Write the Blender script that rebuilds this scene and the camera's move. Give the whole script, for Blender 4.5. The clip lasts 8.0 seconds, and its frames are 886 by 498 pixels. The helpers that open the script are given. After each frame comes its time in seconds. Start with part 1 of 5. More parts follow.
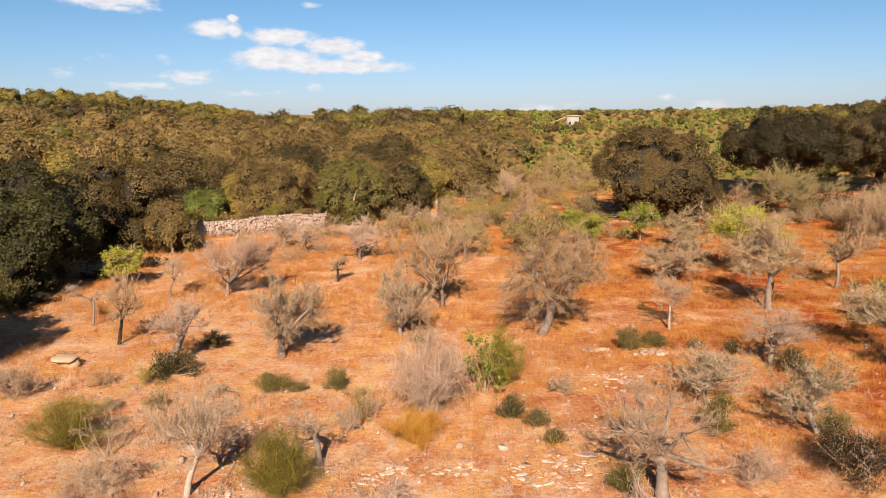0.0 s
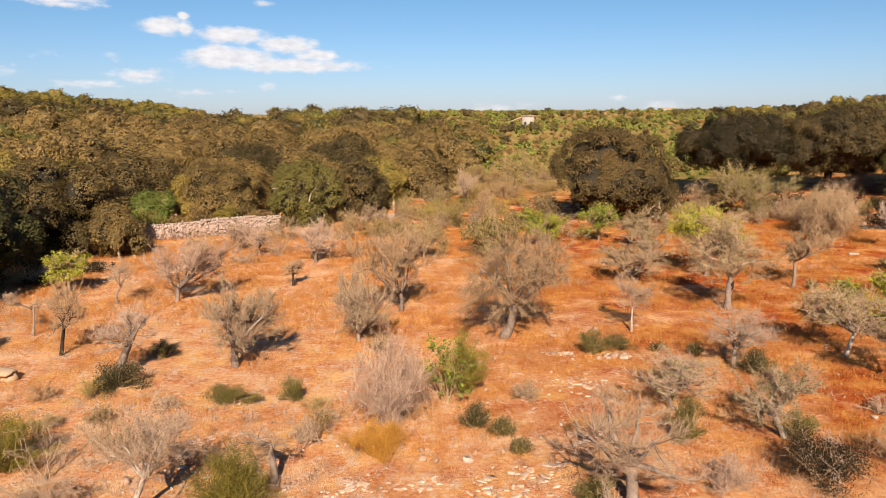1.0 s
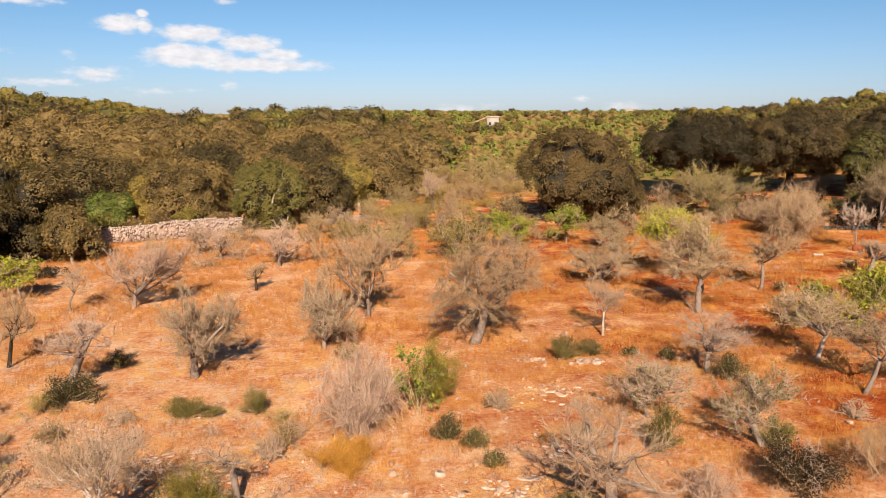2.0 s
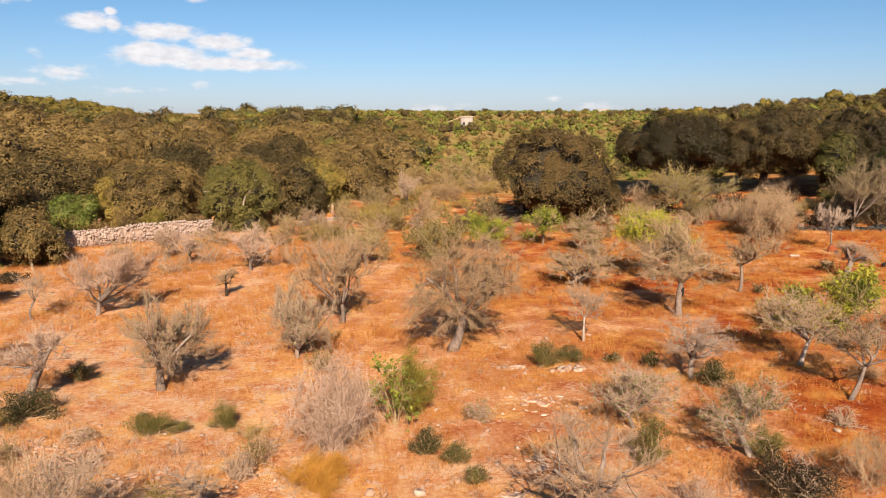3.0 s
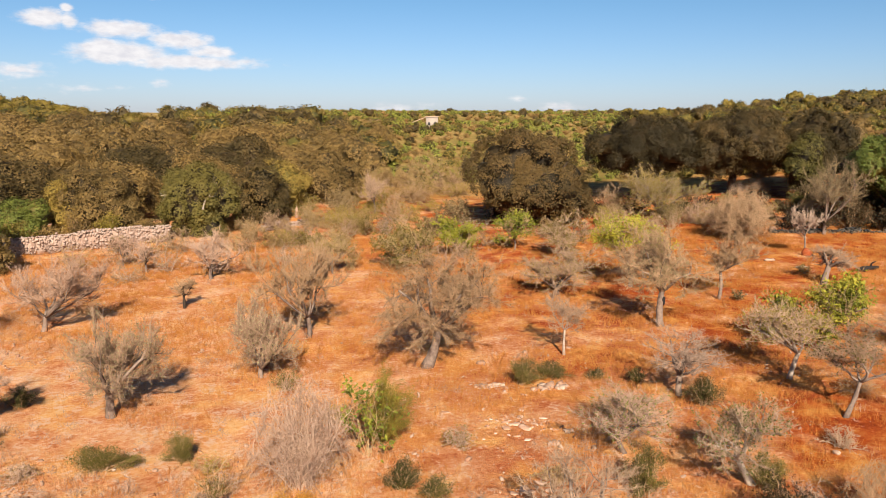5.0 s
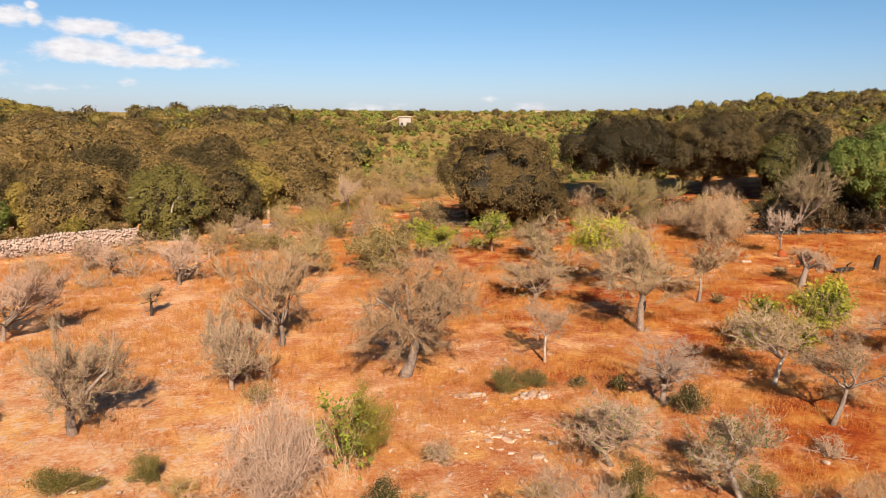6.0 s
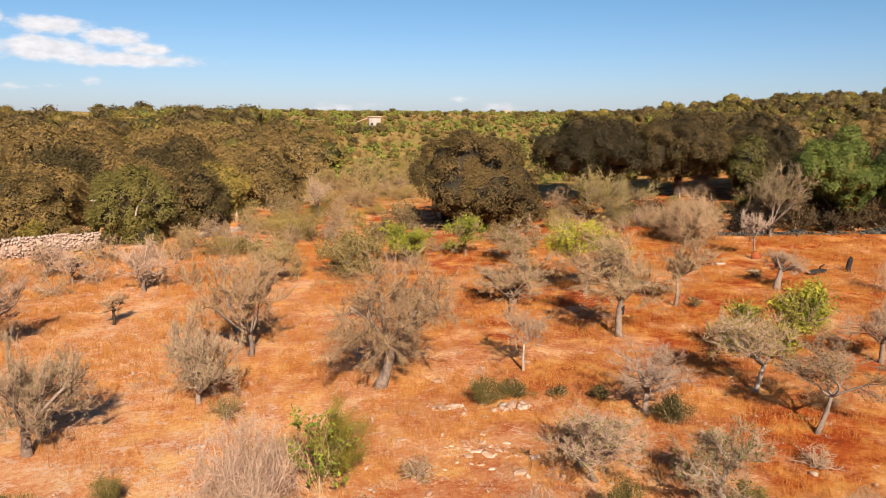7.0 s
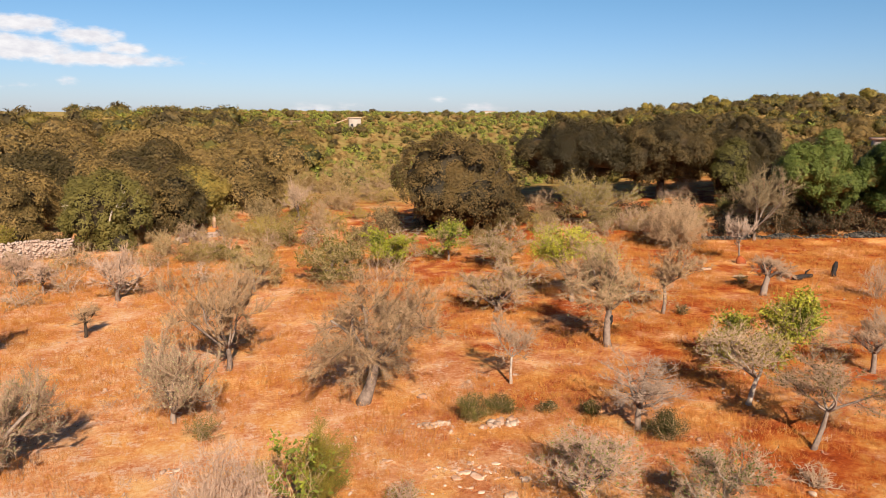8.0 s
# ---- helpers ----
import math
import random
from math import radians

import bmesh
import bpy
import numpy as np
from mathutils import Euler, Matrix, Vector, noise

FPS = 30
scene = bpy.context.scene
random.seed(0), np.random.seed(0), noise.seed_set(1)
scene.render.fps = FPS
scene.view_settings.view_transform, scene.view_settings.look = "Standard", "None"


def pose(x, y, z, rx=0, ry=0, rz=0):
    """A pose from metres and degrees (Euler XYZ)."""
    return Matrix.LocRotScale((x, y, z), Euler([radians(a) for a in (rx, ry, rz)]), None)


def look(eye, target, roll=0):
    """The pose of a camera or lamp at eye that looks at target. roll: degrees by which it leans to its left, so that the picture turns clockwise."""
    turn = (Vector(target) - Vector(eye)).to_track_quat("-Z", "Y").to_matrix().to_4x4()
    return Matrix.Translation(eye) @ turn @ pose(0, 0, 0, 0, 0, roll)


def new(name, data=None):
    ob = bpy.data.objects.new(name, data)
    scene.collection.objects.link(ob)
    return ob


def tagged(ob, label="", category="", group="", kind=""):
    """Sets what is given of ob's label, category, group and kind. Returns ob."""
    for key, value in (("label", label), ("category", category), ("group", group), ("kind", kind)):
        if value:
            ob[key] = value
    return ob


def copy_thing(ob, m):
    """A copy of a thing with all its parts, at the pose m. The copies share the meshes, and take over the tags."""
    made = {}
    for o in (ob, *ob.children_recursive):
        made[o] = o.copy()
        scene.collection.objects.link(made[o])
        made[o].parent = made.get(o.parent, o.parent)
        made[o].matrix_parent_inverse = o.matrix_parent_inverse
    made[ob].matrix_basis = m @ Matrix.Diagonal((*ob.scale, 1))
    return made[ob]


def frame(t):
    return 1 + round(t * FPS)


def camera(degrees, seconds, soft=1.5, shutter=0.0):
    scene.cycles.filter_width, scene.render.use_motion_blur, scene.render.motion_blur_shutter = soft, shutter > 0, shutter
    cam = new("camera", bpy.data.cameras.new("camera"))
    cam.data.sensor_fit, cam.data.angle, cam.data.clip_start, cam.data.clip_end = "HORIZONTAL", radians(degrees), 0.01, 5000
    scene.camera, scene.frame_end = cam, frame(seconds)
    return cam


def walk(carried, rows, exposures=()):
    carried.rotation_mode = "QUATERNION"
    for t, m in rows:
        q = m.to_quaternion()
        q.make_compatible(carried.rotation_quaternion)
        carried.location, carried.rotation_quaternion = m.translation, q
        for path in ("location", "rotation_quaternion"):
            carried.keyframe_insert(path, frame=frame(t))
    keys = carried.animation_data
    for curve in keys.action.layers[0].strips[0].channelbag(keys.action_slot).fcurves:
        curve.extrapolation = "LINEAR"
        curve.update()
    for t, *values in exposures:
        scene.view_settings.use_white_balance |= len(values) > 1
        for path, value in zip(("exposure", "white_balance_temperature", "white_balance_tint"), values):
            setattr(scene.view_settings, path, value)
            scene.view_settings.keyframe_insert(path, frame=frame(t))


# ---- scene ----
# ---------- camera ----------
cam = camera(60.21, 8.0, soft=0.78)
PATH = [
    (0.0, 0.000, 0.000, 9.210, 0.087, -9.900, -0.508),
    (0.5, -0.075, 0.418, 9.199, -1.823, -9.907, -0.403),
    (1.0, -0.122, 0.849, 9.201, -3.234, -9.937, -0.354),
    (1.5, -0.183, 1.256, 9.203, -4.617, -9.935, -0.238),
    (3.0, -0.237, 2.630, 9.238, -7.914, -9.951, -0.050),
    (3.5, -0.270, 3.067, 9.265, -8.550, -9.963, -0.001),
    (4.0, -0.282, 3.526, 9.287, -9.165, -9.960, 0.026),
    (4.5, -0.291, 3.978, 9.318, -9.829, -9.972, 0.067),
    (6.0, -0.317, 5.336, 9.376, -12.656, -9.956, 0.228),
    (6.5, -0.316, 5.793, 9.397, -13.931, -9.949, 0.306),
    (7.0, -0.311, 6.246, 9.443, -14.928, -9.942, 0.368),
    (7.5, -0.256, 6.706, 9.535, -15.755, -9.930, 0.410),
    (8.0, -0.230, 7.182, 9.646, -16.419, -9.912, 0.428),
]
walk(cam, [(t, pose(x, y, z, 90 + pitch, 0, yaw) @ pose(0, 0, 0, 0, 0, roll)) for t, x, y, z, yaw, pitch, roll in PATH])
scene.view_settings.exposure = 1.3

# ---------- sun, sky and clouds ----------
SUN_ELEVATION, SUN_AZIMUTH = 33.0, 183.0        # azimuth clockwise from +y
SUN_STRENGTH, SKY_STRENGTH = 4.85, 0.0279

sun = new("sun", bpy.data.lights.new("sun", "SUN"))
sun.data.energy, sun.data.angle, sun.data.color = SUN_STRENGTH, radians(0.53), (1.0, 0.9, 0.75)
az, el = radians(SUN_AZIMUTH), radians(SUN_ELEVATION)
to_sun = Vector((math.sin(az) * math.cos(el), math.cos(az) * math.cos(el), math.sin(el)))
sun.matrix_world = look(to_sun * 100, (0, 0, 0))


class Net:
    """A small builder for node trees."""

    def __init__(self, tree):
        self.t = tree

    def node(self, kind, **values):
        n = self.t.nodes.new(kind)
        for key, v in values.items():
            n.inputs[key].default_value = v
        return n

    def link(self, a, b):
        self.t.links.new(a, b)

    def math(self, op, a, b=None, clamp=False):
        n = self.t.nodes.new("ShaderNodeMath")
        n.operation, n.use_clamp = op, clamp
        for i, v in enumerate((a, b)):
            if v is None:
                continue
            if isinstance(v, (int, float)):
                n.inputs[i].default_value = v
            else:
                self.link(v, n.inputs[i])
        return n.outputs[0]

    def noise(self, coords, scale, detail=4.0, rough=0.55):
        n = self.node("ShaderNodeTexNoise", Scale=scale, Detail=detail, Roughness=rough)
        self.link(coords, n.inputs["Vector"])
        return n.outputs["Fac"]

    def ramp(self, fac, stops):
        n = self.t.nodes.new("ShaderNodeValToRGB")
        while len(n.color_ramp.elements) < len(stops):
            n.color_ramp.elements.new(0.5)
        for e, (p, c) in zip(n.color_ramp.elements, stops):
            e.position, e.color = p, (*c, 1)
        self.link(fac, n.inputs[0])
        return n.outputs[0]

    def mix(self, fac, a, b, blend="MIX"):
        n = self.t.nodes.new("ShaderNodeMix")
        n.data_type, n.blend_type = "RGBA", blend
        for i, v in ((0, fac), (6, a), (7, b)):
            if isinstance(v, (int, float)):
                n.inputs[i].default_value = v
            elif isinstance(v, tuple):
                n.inputs[i].default_value = (*v, 1)
            else:
                self.link(v, n.inputs[i])
        return n.outputs[2]


world = bpy.data.worlds.new("sky")
scene.world = world
world.use_nodes = True
net = Net(world.node_tree)
world.node_tree.nodes.clear()
sky = world.node_tree.nodes.new("ShaderNodeTexSky")
sky.sky_type, sky.sun_disc = "NISHITA", False
sky.sun_elevation, sky.sun_rotation = radians(SUN_ELEVATION), radians(SUN_AZIMUTH)
sky.air_density, sky.dust_density, sky.ozone_density = 1.0, 0.3, 2.0
coords = world.node_tree.nodes.new("ShaderNodeTexCoord").outputs["Generated"]
split = world.node_tree.nodes.new("ShaderNodeSeparateXYZ")
net.link(coords, split.inputs[0])
bearing = net.math("MULTIPLY", net.math("ARCTAN2", split.outputs[0], split.outputs[1]), 57.2958)
height = net.math("MULTIPLY", net.math("ARCSINE", split.outputs[2]), 57.2958)
stretch = world.node_tree.nodes.new("ShaderNodeCombineXYZ")
net.link(bearing, stretch.inputs[0])
net.link(net.math("MULTIPLY", height, 2.2), stretch.inputs[1])
billow = net.noise(stretch.outputs[0], 0.9, 5, 0.55)
cover = None
# fair-weather clouds: bearing, height, half width, half height in degrees, thickness
for b, h, rb, rh, thick in (
    (-11.8, 4.03, 3.1, 0.74, 1.0), (-12.7, 4.41, 1.8, 0.54, 1.0), (-7.5, 3.57, 5.1, 0.5, 0.8), (-11.6, 5.59, 2.5, 0.6, 0.85), (-7.9, 4.99, 2.1, 0.58, 0.9),
    (-5.9, 4.28, 1.6, 0.47, 0.8), (-16.1, 6.12, 1.6, 0.6, 0.9), (-14.8, 6.79, 0.38, 0.3, 0.7), (-14.8, 6.03, 0.6, 0.55, 0.8), (-22.8, 7.72, 3.0, 0.5, 0.8),
    (-22.0, 7.26, 2.1, 0.3, 0.5), (-17.9, 2.79, 2.2, 0.5, 0.5), (-20.9, 2.2, 2.6, 0.32, 0.4), (-14.4, 1.67, 2.4, 0.25, 0.26), (-9.4, 7.76, 0.8, 0.2, 0.45),
    (-25.7, 3.04, 0.9, 0.36, 0.26), (-23.7, 4.1, 0.9, 0.22, 0.17), (-19.7, 4.02, 0.6, 0.25, 0.17), (-9.2, 2.02, 1.1, 0.34, 0.22), (7.3, 0.5, 2.5, 0.4, 0.33),
    (19.1, 0.6, 2.0, 0.35, 0.36), (16.0, 1.15, 0.8, 0.2, 0.3), (-45, 6, 6, 1.0, 0.8), (85, 9, 7, 1.0, 0.7), (120, 12, 12, 2.0, 0.8), (-140, 15, 12, 2.5, 0.8),
):
    across = net.math("DIVIDE", net.math("SUBTRACT", bearing, b), rb)
    up = net.math("DIVIDE", net.math("SUBTRACT", height, h), rh)
    far = net.math("SQRT", net.math("ADD", net.math("MULTIPLY", across, across), net.math("MULTIPLY", up, up)))
    one = net.math("MULTIPLY", net.math("SUBTRACT", 1.3, far), thick)
    cover = one if cover is None else net.math("MAXIMUM", cover, one)
cover = net.math("ADD", cover, net.math("MULTIPLY", net.math("SUBTRACT", billow, 0.52), 1.15))
edge = world.node_tree.nodes.new("ShaderNodeMapRange")
edge.interpolation_type = "SMOOTHSTEP"
net.link(cover, edge.inputs[0])
edge.inputs[1].default_value, edge.inputs[2].default_value = 0.0, 0.7
edge.inputs[4].default_value = 0.95
cloud = net.ramp(net.noise(stretch.outputs[0], 1.1, 3), [(0.3, (11.6, 11.3, 11.9)), (0.65, (14.4, 13.9, 13.9))])
haze = net.ramp(net.math("MULTIPLY", height, 0.12, True), [(0.0, (0.98, 1.13, 1.72)), (1.0, (0.77, 1.1, 1.42))])
clear = net.mix(1.0, sky.outputs[0], haze, "MULTIPLY")
sky_colour = net.mix(edge.outputs[0], clear, cloud)
back = net.node("ShaderNodeBackground", Strength=SKY_STRENGTH)
net.link(sky_colour, back.inputs[0])
out = world.node_tree.nodes.new("ShaderNodeOutputWorld")
net.link(back.outputs[0], out.inputs[0])


# ---------- materials ----------
def material(name):
    m = bpy.data.materials.new(name)
    m.use_nodes = True
    n = Net(m.node_tree)
    bsdf = m.node_tree.nodes["Principled BSDF"]
    where = m.node_tree.nodes.new("ShaderNodeTexCoord").outputs["Object"]
    return m, n, bsdf, where


def relief(n, bsdf, fac, strength, distance):
    bump = n.node("ShaderNodeBump", Strength=strength, Distance=distance)
    n.link(fac, bump.inputs["Height"])
    n.link(bump.outputs[0], bsdf.inputs["Normal"])


def leaf_material(name, dark, mid, light, patch=0.2, glow=0.25, vary=0.3):
    """Leaves: tones that change from plant to plant, in patches, and from leaf to leaf."""
    m, n, bsdf, where = material(name)
    geo = m.node_tree.nodes.new("ShaderNodeNewGeometry")
    info = m.node_tree.nodes.new("ShaderNodeObjectInfo")
    wide = n.noise(geo.outputs["Position"], patch, 3)
    fac = n.math("ADD", n.math("MULTIPLY", wide, 1.0), n.math("MULTIPLY", n.math("SUBTRACT", geo.outputs["Random Per Island"], 0.5), vary))
    fac = n.math("ADD", fac, n.math("MULTIPLY", n.math("SUBTRACT", info.outputs["Random"], 0.5), 0.6))
    # Clump-sized mottling: leaf tone, plus dark patches painted for shaded gaps.
    fac = n.math("ADD", fac, n.math("MULTIPLY", n.math("SUBTRACT", n.noise(geo.outputs["Position"], 1.6, 4, 0.6), 0.5), 0.9))
    colour = n.ramp(fac, [(0.2, dark), (0.5, mid), (0.85, light)])
    n.link(colour, bsdf.inputs["Base Color"])
    bsdf.inputs["Roughness"].default_value = 0.6
    bsdf.inputs["Specular IOR Level"].default_value = 0.25
    rough = n.math("ADD", n.noise(geo.outputs["Position"], 1.6, 3), n.math("MULTIPLY", n.noise(geo.outputs["Position"], 5.0, 5, 0.7), 0.8))
    relief(n, bsdf, rough, 0.7, 0.16)
    thin = n.node("ShaderNodeBsdfTranslucent")
    n.link(colour, thin.inputs[0])
    both = n.node("ShaderNodeMixShader", Fac=glow)
    n.link(bsdf.outputs[0], both.inputs[1])
    n.link(thin.outputs[0], both.inputs[2])
    n.link(both.outputs[0], m.node_tree.nodes["Material Output"].inputs[0])
    return m


def bark_material(name, dark, light, scale=9.0):
    m, n, bsdf, where = material(name)
    geo = m.node_tree.nodes.new("ShaderNodeNewGeometry")
    info = m.node_tree.nodes.new("ShaderNodeObjectInfo")
    fine, wide = n.noise(geo.outputs["Position"], scale, 5), n.noise(geo.outputs["Position"], 1.3, 2)
    fac = n.math("ADD", n.math("MULTIPLY", fine, 0.6), n.math("MULTIPLY", wide, 0.4))
    fac = n.math("ADD", fac, n.math("MULTIPLY", n.math("SUBTRACT", info.outputs["Random"], 0.5), 0.25))
    fac = n.math("ADD", fac, n.math("MULTIPLY", n.math("SUBTRACT", geo.outputs["Random Per Island"], 0.5), 0.2))
    n.link(n.ramp(fac, [(0.3, dark), (0.7, light)]), bsdf.inputs["Base Color"])
    bsdf.inputs["Roughness"].default_value = 0.9
    bsdf.inputs["Specular IOR Level"].default_value = 0.15
    relief(n, bsdf, n.noise(geo.outputs["Position"], 22.0, 4), 0.6, 0.02)
    return m


def stone_material(name, dark, mid, light):
    m, n, bsdf, where = material(name)
    geo = m.node_tree.nodes.new("ShaderNodeNewGeometry")
    info = m.node_tree.nodes.new("ShaderNodeObjectInfo")
    fac = n.math("ADD", n.math("MULTIPLY", n.noise(geo.outputs["Position"], 5.0, 6), 0.7), n.math("MULTIPLY", info.outputs["Random"], 0.3))
    fac = n.math("ADD", fac, n.math("MULTIPLY", n.math("SUBTRACT", geo.outputs["Random Per Island"], 0.5), 0.3))
    n.link(n.ramp(fac, [(0.3, dark), (0.5, mid), (0.7, light)]), bsdf.inputs["Base Color"])
    bsdf.inputs["Roughness"].default_value = 0.92
    relief(n, bsdf, n.noise(geo.outputs["Position"], 14.0, 6), 0.7, 0.03)
    return m


def soil_material():
    """Red earth with dry grass, paler stony patches, and brown litter under the woods."""
    m, n, bsdf, where = material("red_earth")
    xyz = m.node_tree.nodes.new("ShaderNodeSeparateXYZ")
    n.link(where, xyz.inputs[0])
    big, mid, fine = n.noise(where, 0.16, 3), n.noise(where, 0.9, 5), n.noise(where, 6.0, 7, 0.7)
    tone = n.math("ADD", n.math("MULTIPLY", mid, 0.5), n.math("MULTIPLY", fine, 0.5))
    base = n.ramp(tone, [(0.36, (0.17, 0.0225, 0.00339)), (0.46, (0.283, 0.0479, 0.00696)), (0.55, (0.339, 0.0752, 0.0129)), (0.66, (0.373, 0.118, 0.0269))])
    # stony pale earth towards -x and the near edge of the field
    stony = n.math("ADD", n.math("MULTIPLY", xyz.outputs[0], -0.03), n.math("MULTIPLY", big, 1.5))
    stony = n.math("SUBTRACT", stony, n.math("MULTIPLY", xyz.outputs[1], 0.008))
    stony = n.math("MULTIPLY", n.math("ADD", stony, 0.06), 1.6, True)
    pale = n.ramp(tone, [(0.37, (0.411, 0.123, 0.0408)), (0.46, (0.565, 0.253, 0.107)), (0.54, (0.616, 0.345, 0.179)), (0.62, (0.646, 0.457, 0.321))])
    base = n.mix(n.math("MULTIPLY", stony, 0.8), base, pale)
    bare = n.math("MULTIPLY", n.math("SUBTRACT", n.noise(where, 0.27, 6, 0.65), 0.49), 8.0, True)
    base = n.mix(n.math("MULTIPLY", bare, 0.85), base, pale)
    straw = n.math("MULTIPLY", n.math("SUBTRACT", n.noise(where, 0.45, 6, 0.65), 0.47), 7.0, True)
    base = n.mix(n.math("MULTIPLY", straw, 0.65), base, n.ramp(tone, [(0.38, (0.405, 0.12, 0.0168)), (0.5, (0.561, 0.225, 0.0417)), (0.62, (0.612, 0.322, 0.0891))]))
    # broken whitish stone showing through, and scraped dark red earth
    rubble = n.math("MULTIPLY", n.math("SUBTRACT", n.noise(where, 1.5, 9, 0.78), n.math("SUBTRACT", 0.592, n.math("MULTIPLY", stony, 0.07))), 14.0, True)
    base = n.mix(n.math("MULTIPLY", rubble, 0.75), base, (0.557, 0.36, 0.249))
    raw = n.math("MULTIPLY", n.math("SUBTRACT", n.noise(where, 0.8, 7, 0.7), 0.6), 9.0, True)
    base = n.mix(n.math("MULTIPLY", raw, 0.45), base, (0.272, 0.0495, 0.0106))
    # scrubland and wood floor past the field
    past = n.math("MULTIPLY", n.math("SUBTRACT", n.math("ADD", xyz.outputs[1], n.math("MULTIPLY", mid, 14.0)), 84.0), 0.05, True)
    scrub = n.ramp(n.noise(where, 0.12, 5), [(0.35, (0.17, 0.125, 0.03)), (0.5, (0.25, 0.165, 0.045)), (0.65, (0.32, 0.2, 0.07))])
    base = n.mix(past, base, scrub)
    n.link(base, bsdf.inputs["Base Color"])
    bsdf.inputs["Roughness"].default_value = 0.95
    bsdf.inputs["Specular IOR Level"].default_value = 0.1
    relief(n, bsdf, n.math("ADD", fine, n.noise(where, 24.0, 4)), 1.0, 0.06)
    return m


SOIL = soil_material()
STONE = stone_material("limestone", (0.234, 0.11, 0.0599), (0.306, 0.185, 0.12), (0.366, 0.271, 0.203))
BEDROCK = stone_material("pale_bedrock", (0.32, 0.16, 0.087), (0.42, 0.245, 0.155), (0.5, 0.35, 0.26))
TAN_STONE = stone_material("tan_stone", (0.263, 0.14, 0.0683), (0.347, 0.21, 0.117), (0.389, 0.27, 0.175))
# Wall stone darkened: the shade under the green oaks as base colour.
SHADED_STONE = stone_material("shaded_stone", (0.0106, 0.00912, 0.00702), (0.0246, 0.0205, 0.0155), (0.0774, 0.0636, 0.0491))
WALL_STONE = stone_material("wall_stone", (0.235, 0.144, 0.102), (0.282, 0.184, 0.137), (0.336, 0.243, 0.191))
BARK = bark_material("grey_bark", (0.0864, 0.0557, 0.0415), (0.227, 0.163, 0.126))
PALE_BARK = bark_material("pale_bark", (0.206, 0.146, 0.103), (0.399, 0.314, 0.254))
DARK_BARK = bark_material("dark_bark", (0.0182, 0.0121, 0.00848), (0.0727, 0.0484, 0.0333))
CHARRED = bark_material("charred_wood", (0.00727, 0.00605, 0.00605), (0.0363, 0.0272, 0.0242))
RED_ROT = bark_material("red_rotten_wood", (0.121, 0.0242, 0.00904), (0.254, 0.0605, 0.0182))
TWIG_GREY = bark_material("grey_twig", (0.234, 0.142, 0.0854), (0.418, 0.276, 0.18), 3.0)
TWIG_PALE = bark_material("pale_twig", (0.274, 0.181, 0.126), (0.444, 0.316, 0.234), 3.0)
TWIG_BROWN = bark_material("brown_twig", (0.229, 0.133, 0.0683), (0.404, 0.255, 0.146), 3.0)
TWIG_PINK = bark_material("pinkish_twig", (0.28, 0.166, 0.108), (0.449, 0.297, 0.208), 3.0)
TWIG_OLIVE = bark_material("olive_twig", (0.234, 0.149, 0.0683), (0.404, 0.276, 0.143), 3.0)
TWIG_DARK = bark_material("dark_olive_twig", (0.14, 0.095, 0.05), (0.29, 0.205, 0.115), 3.0)
OAK_LEAF = leaf_material("holm_oak_leaf", (0.0623, 0.0424, 0.0127), (0.129, 0.0808, 0.0236), (0.248, 0.151, 0.0454))
SUNNY_LEAF = leaf_material("sunny_oak_leaf", (0.114, 0.0778, 0.016), (0.195, 0.133, 0.0255), (0.292, 0.191, 0.0384))
# Near-black leaf: crown cores wear it as shade, some shrubs as foliage.
DARK_SHADE_LEAF = leaf_material("dark_shade_leaf", (0.0141, 0.00975, 0.00347), (0.0305, 0.0193, 0.00624), (0.0625, 0.0362, 0.0111))
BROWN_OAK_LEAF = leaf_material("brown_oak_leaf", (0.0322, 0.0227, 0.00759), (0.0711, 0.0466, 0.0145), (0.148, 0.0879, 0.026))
VALLEY_LEAF = leaf_material("valley_scrub_leaf", (0.121, 0.13, 0.0203), (0.216, 0.227, 0.0338), (0.337, 0.311, 0.0541))
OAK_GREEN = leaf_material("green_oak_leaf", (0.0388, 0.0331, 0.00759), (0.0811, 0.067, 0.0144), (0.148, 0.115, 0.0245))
FRESH_LEAF = leaf_material("fresh_green_leaf", (0.0388, 0.0529, 0.00847), (0.0775, 0.0951, 0.0156), (0.14, 0.155, 0.0273))
YELLOW_LEAF = leaf_material("yellow_green_leaf", (0.115, 0.126, 0.013), (0.258, 0.249, 0.0208), (0.412, 0.351, 0.0347))
BUSH_LEAF = leaf_material("bush_leaf", (0.0705, 0.0811, 0.013), (0.134, 0.144, 0.0231), (0.212, 0.212, 0.0397))
FIG_LEAF = leaf_material("fig_leaf", (0.0676, 0.0865, 0.00999), (0.165, 0.169, 0.0171), (0.346, 0.299, 0.0273), 0.9)
OLIVE_LEAF = leaf_material("dull_olive_leaf", (0.107, 0.0713, 0.0278), (0.199, 0.129, 0.0503), (0.299, 0.194, 0.0848))
SHRUB_LEAF = leaf_material("shrub_leaf", (0.0486, 0.0427, 0.00941), (0.109, 0.0876, 0.0173), (0.194, 0.145, 0.0289))
BROOM_LEAF = leaf_material("broom_leaf", (0.109, 0.082, 0.0114), (0.214, 0.157, 0.0217), (0.33, 0.231, 0.0349))
DRY_LEAF = leaf_material("dry_leaf", (0.178, 0.0968, 0.0291), (0.297, 0.179, 0.0583), (0.389, 0.267, 0.0968))
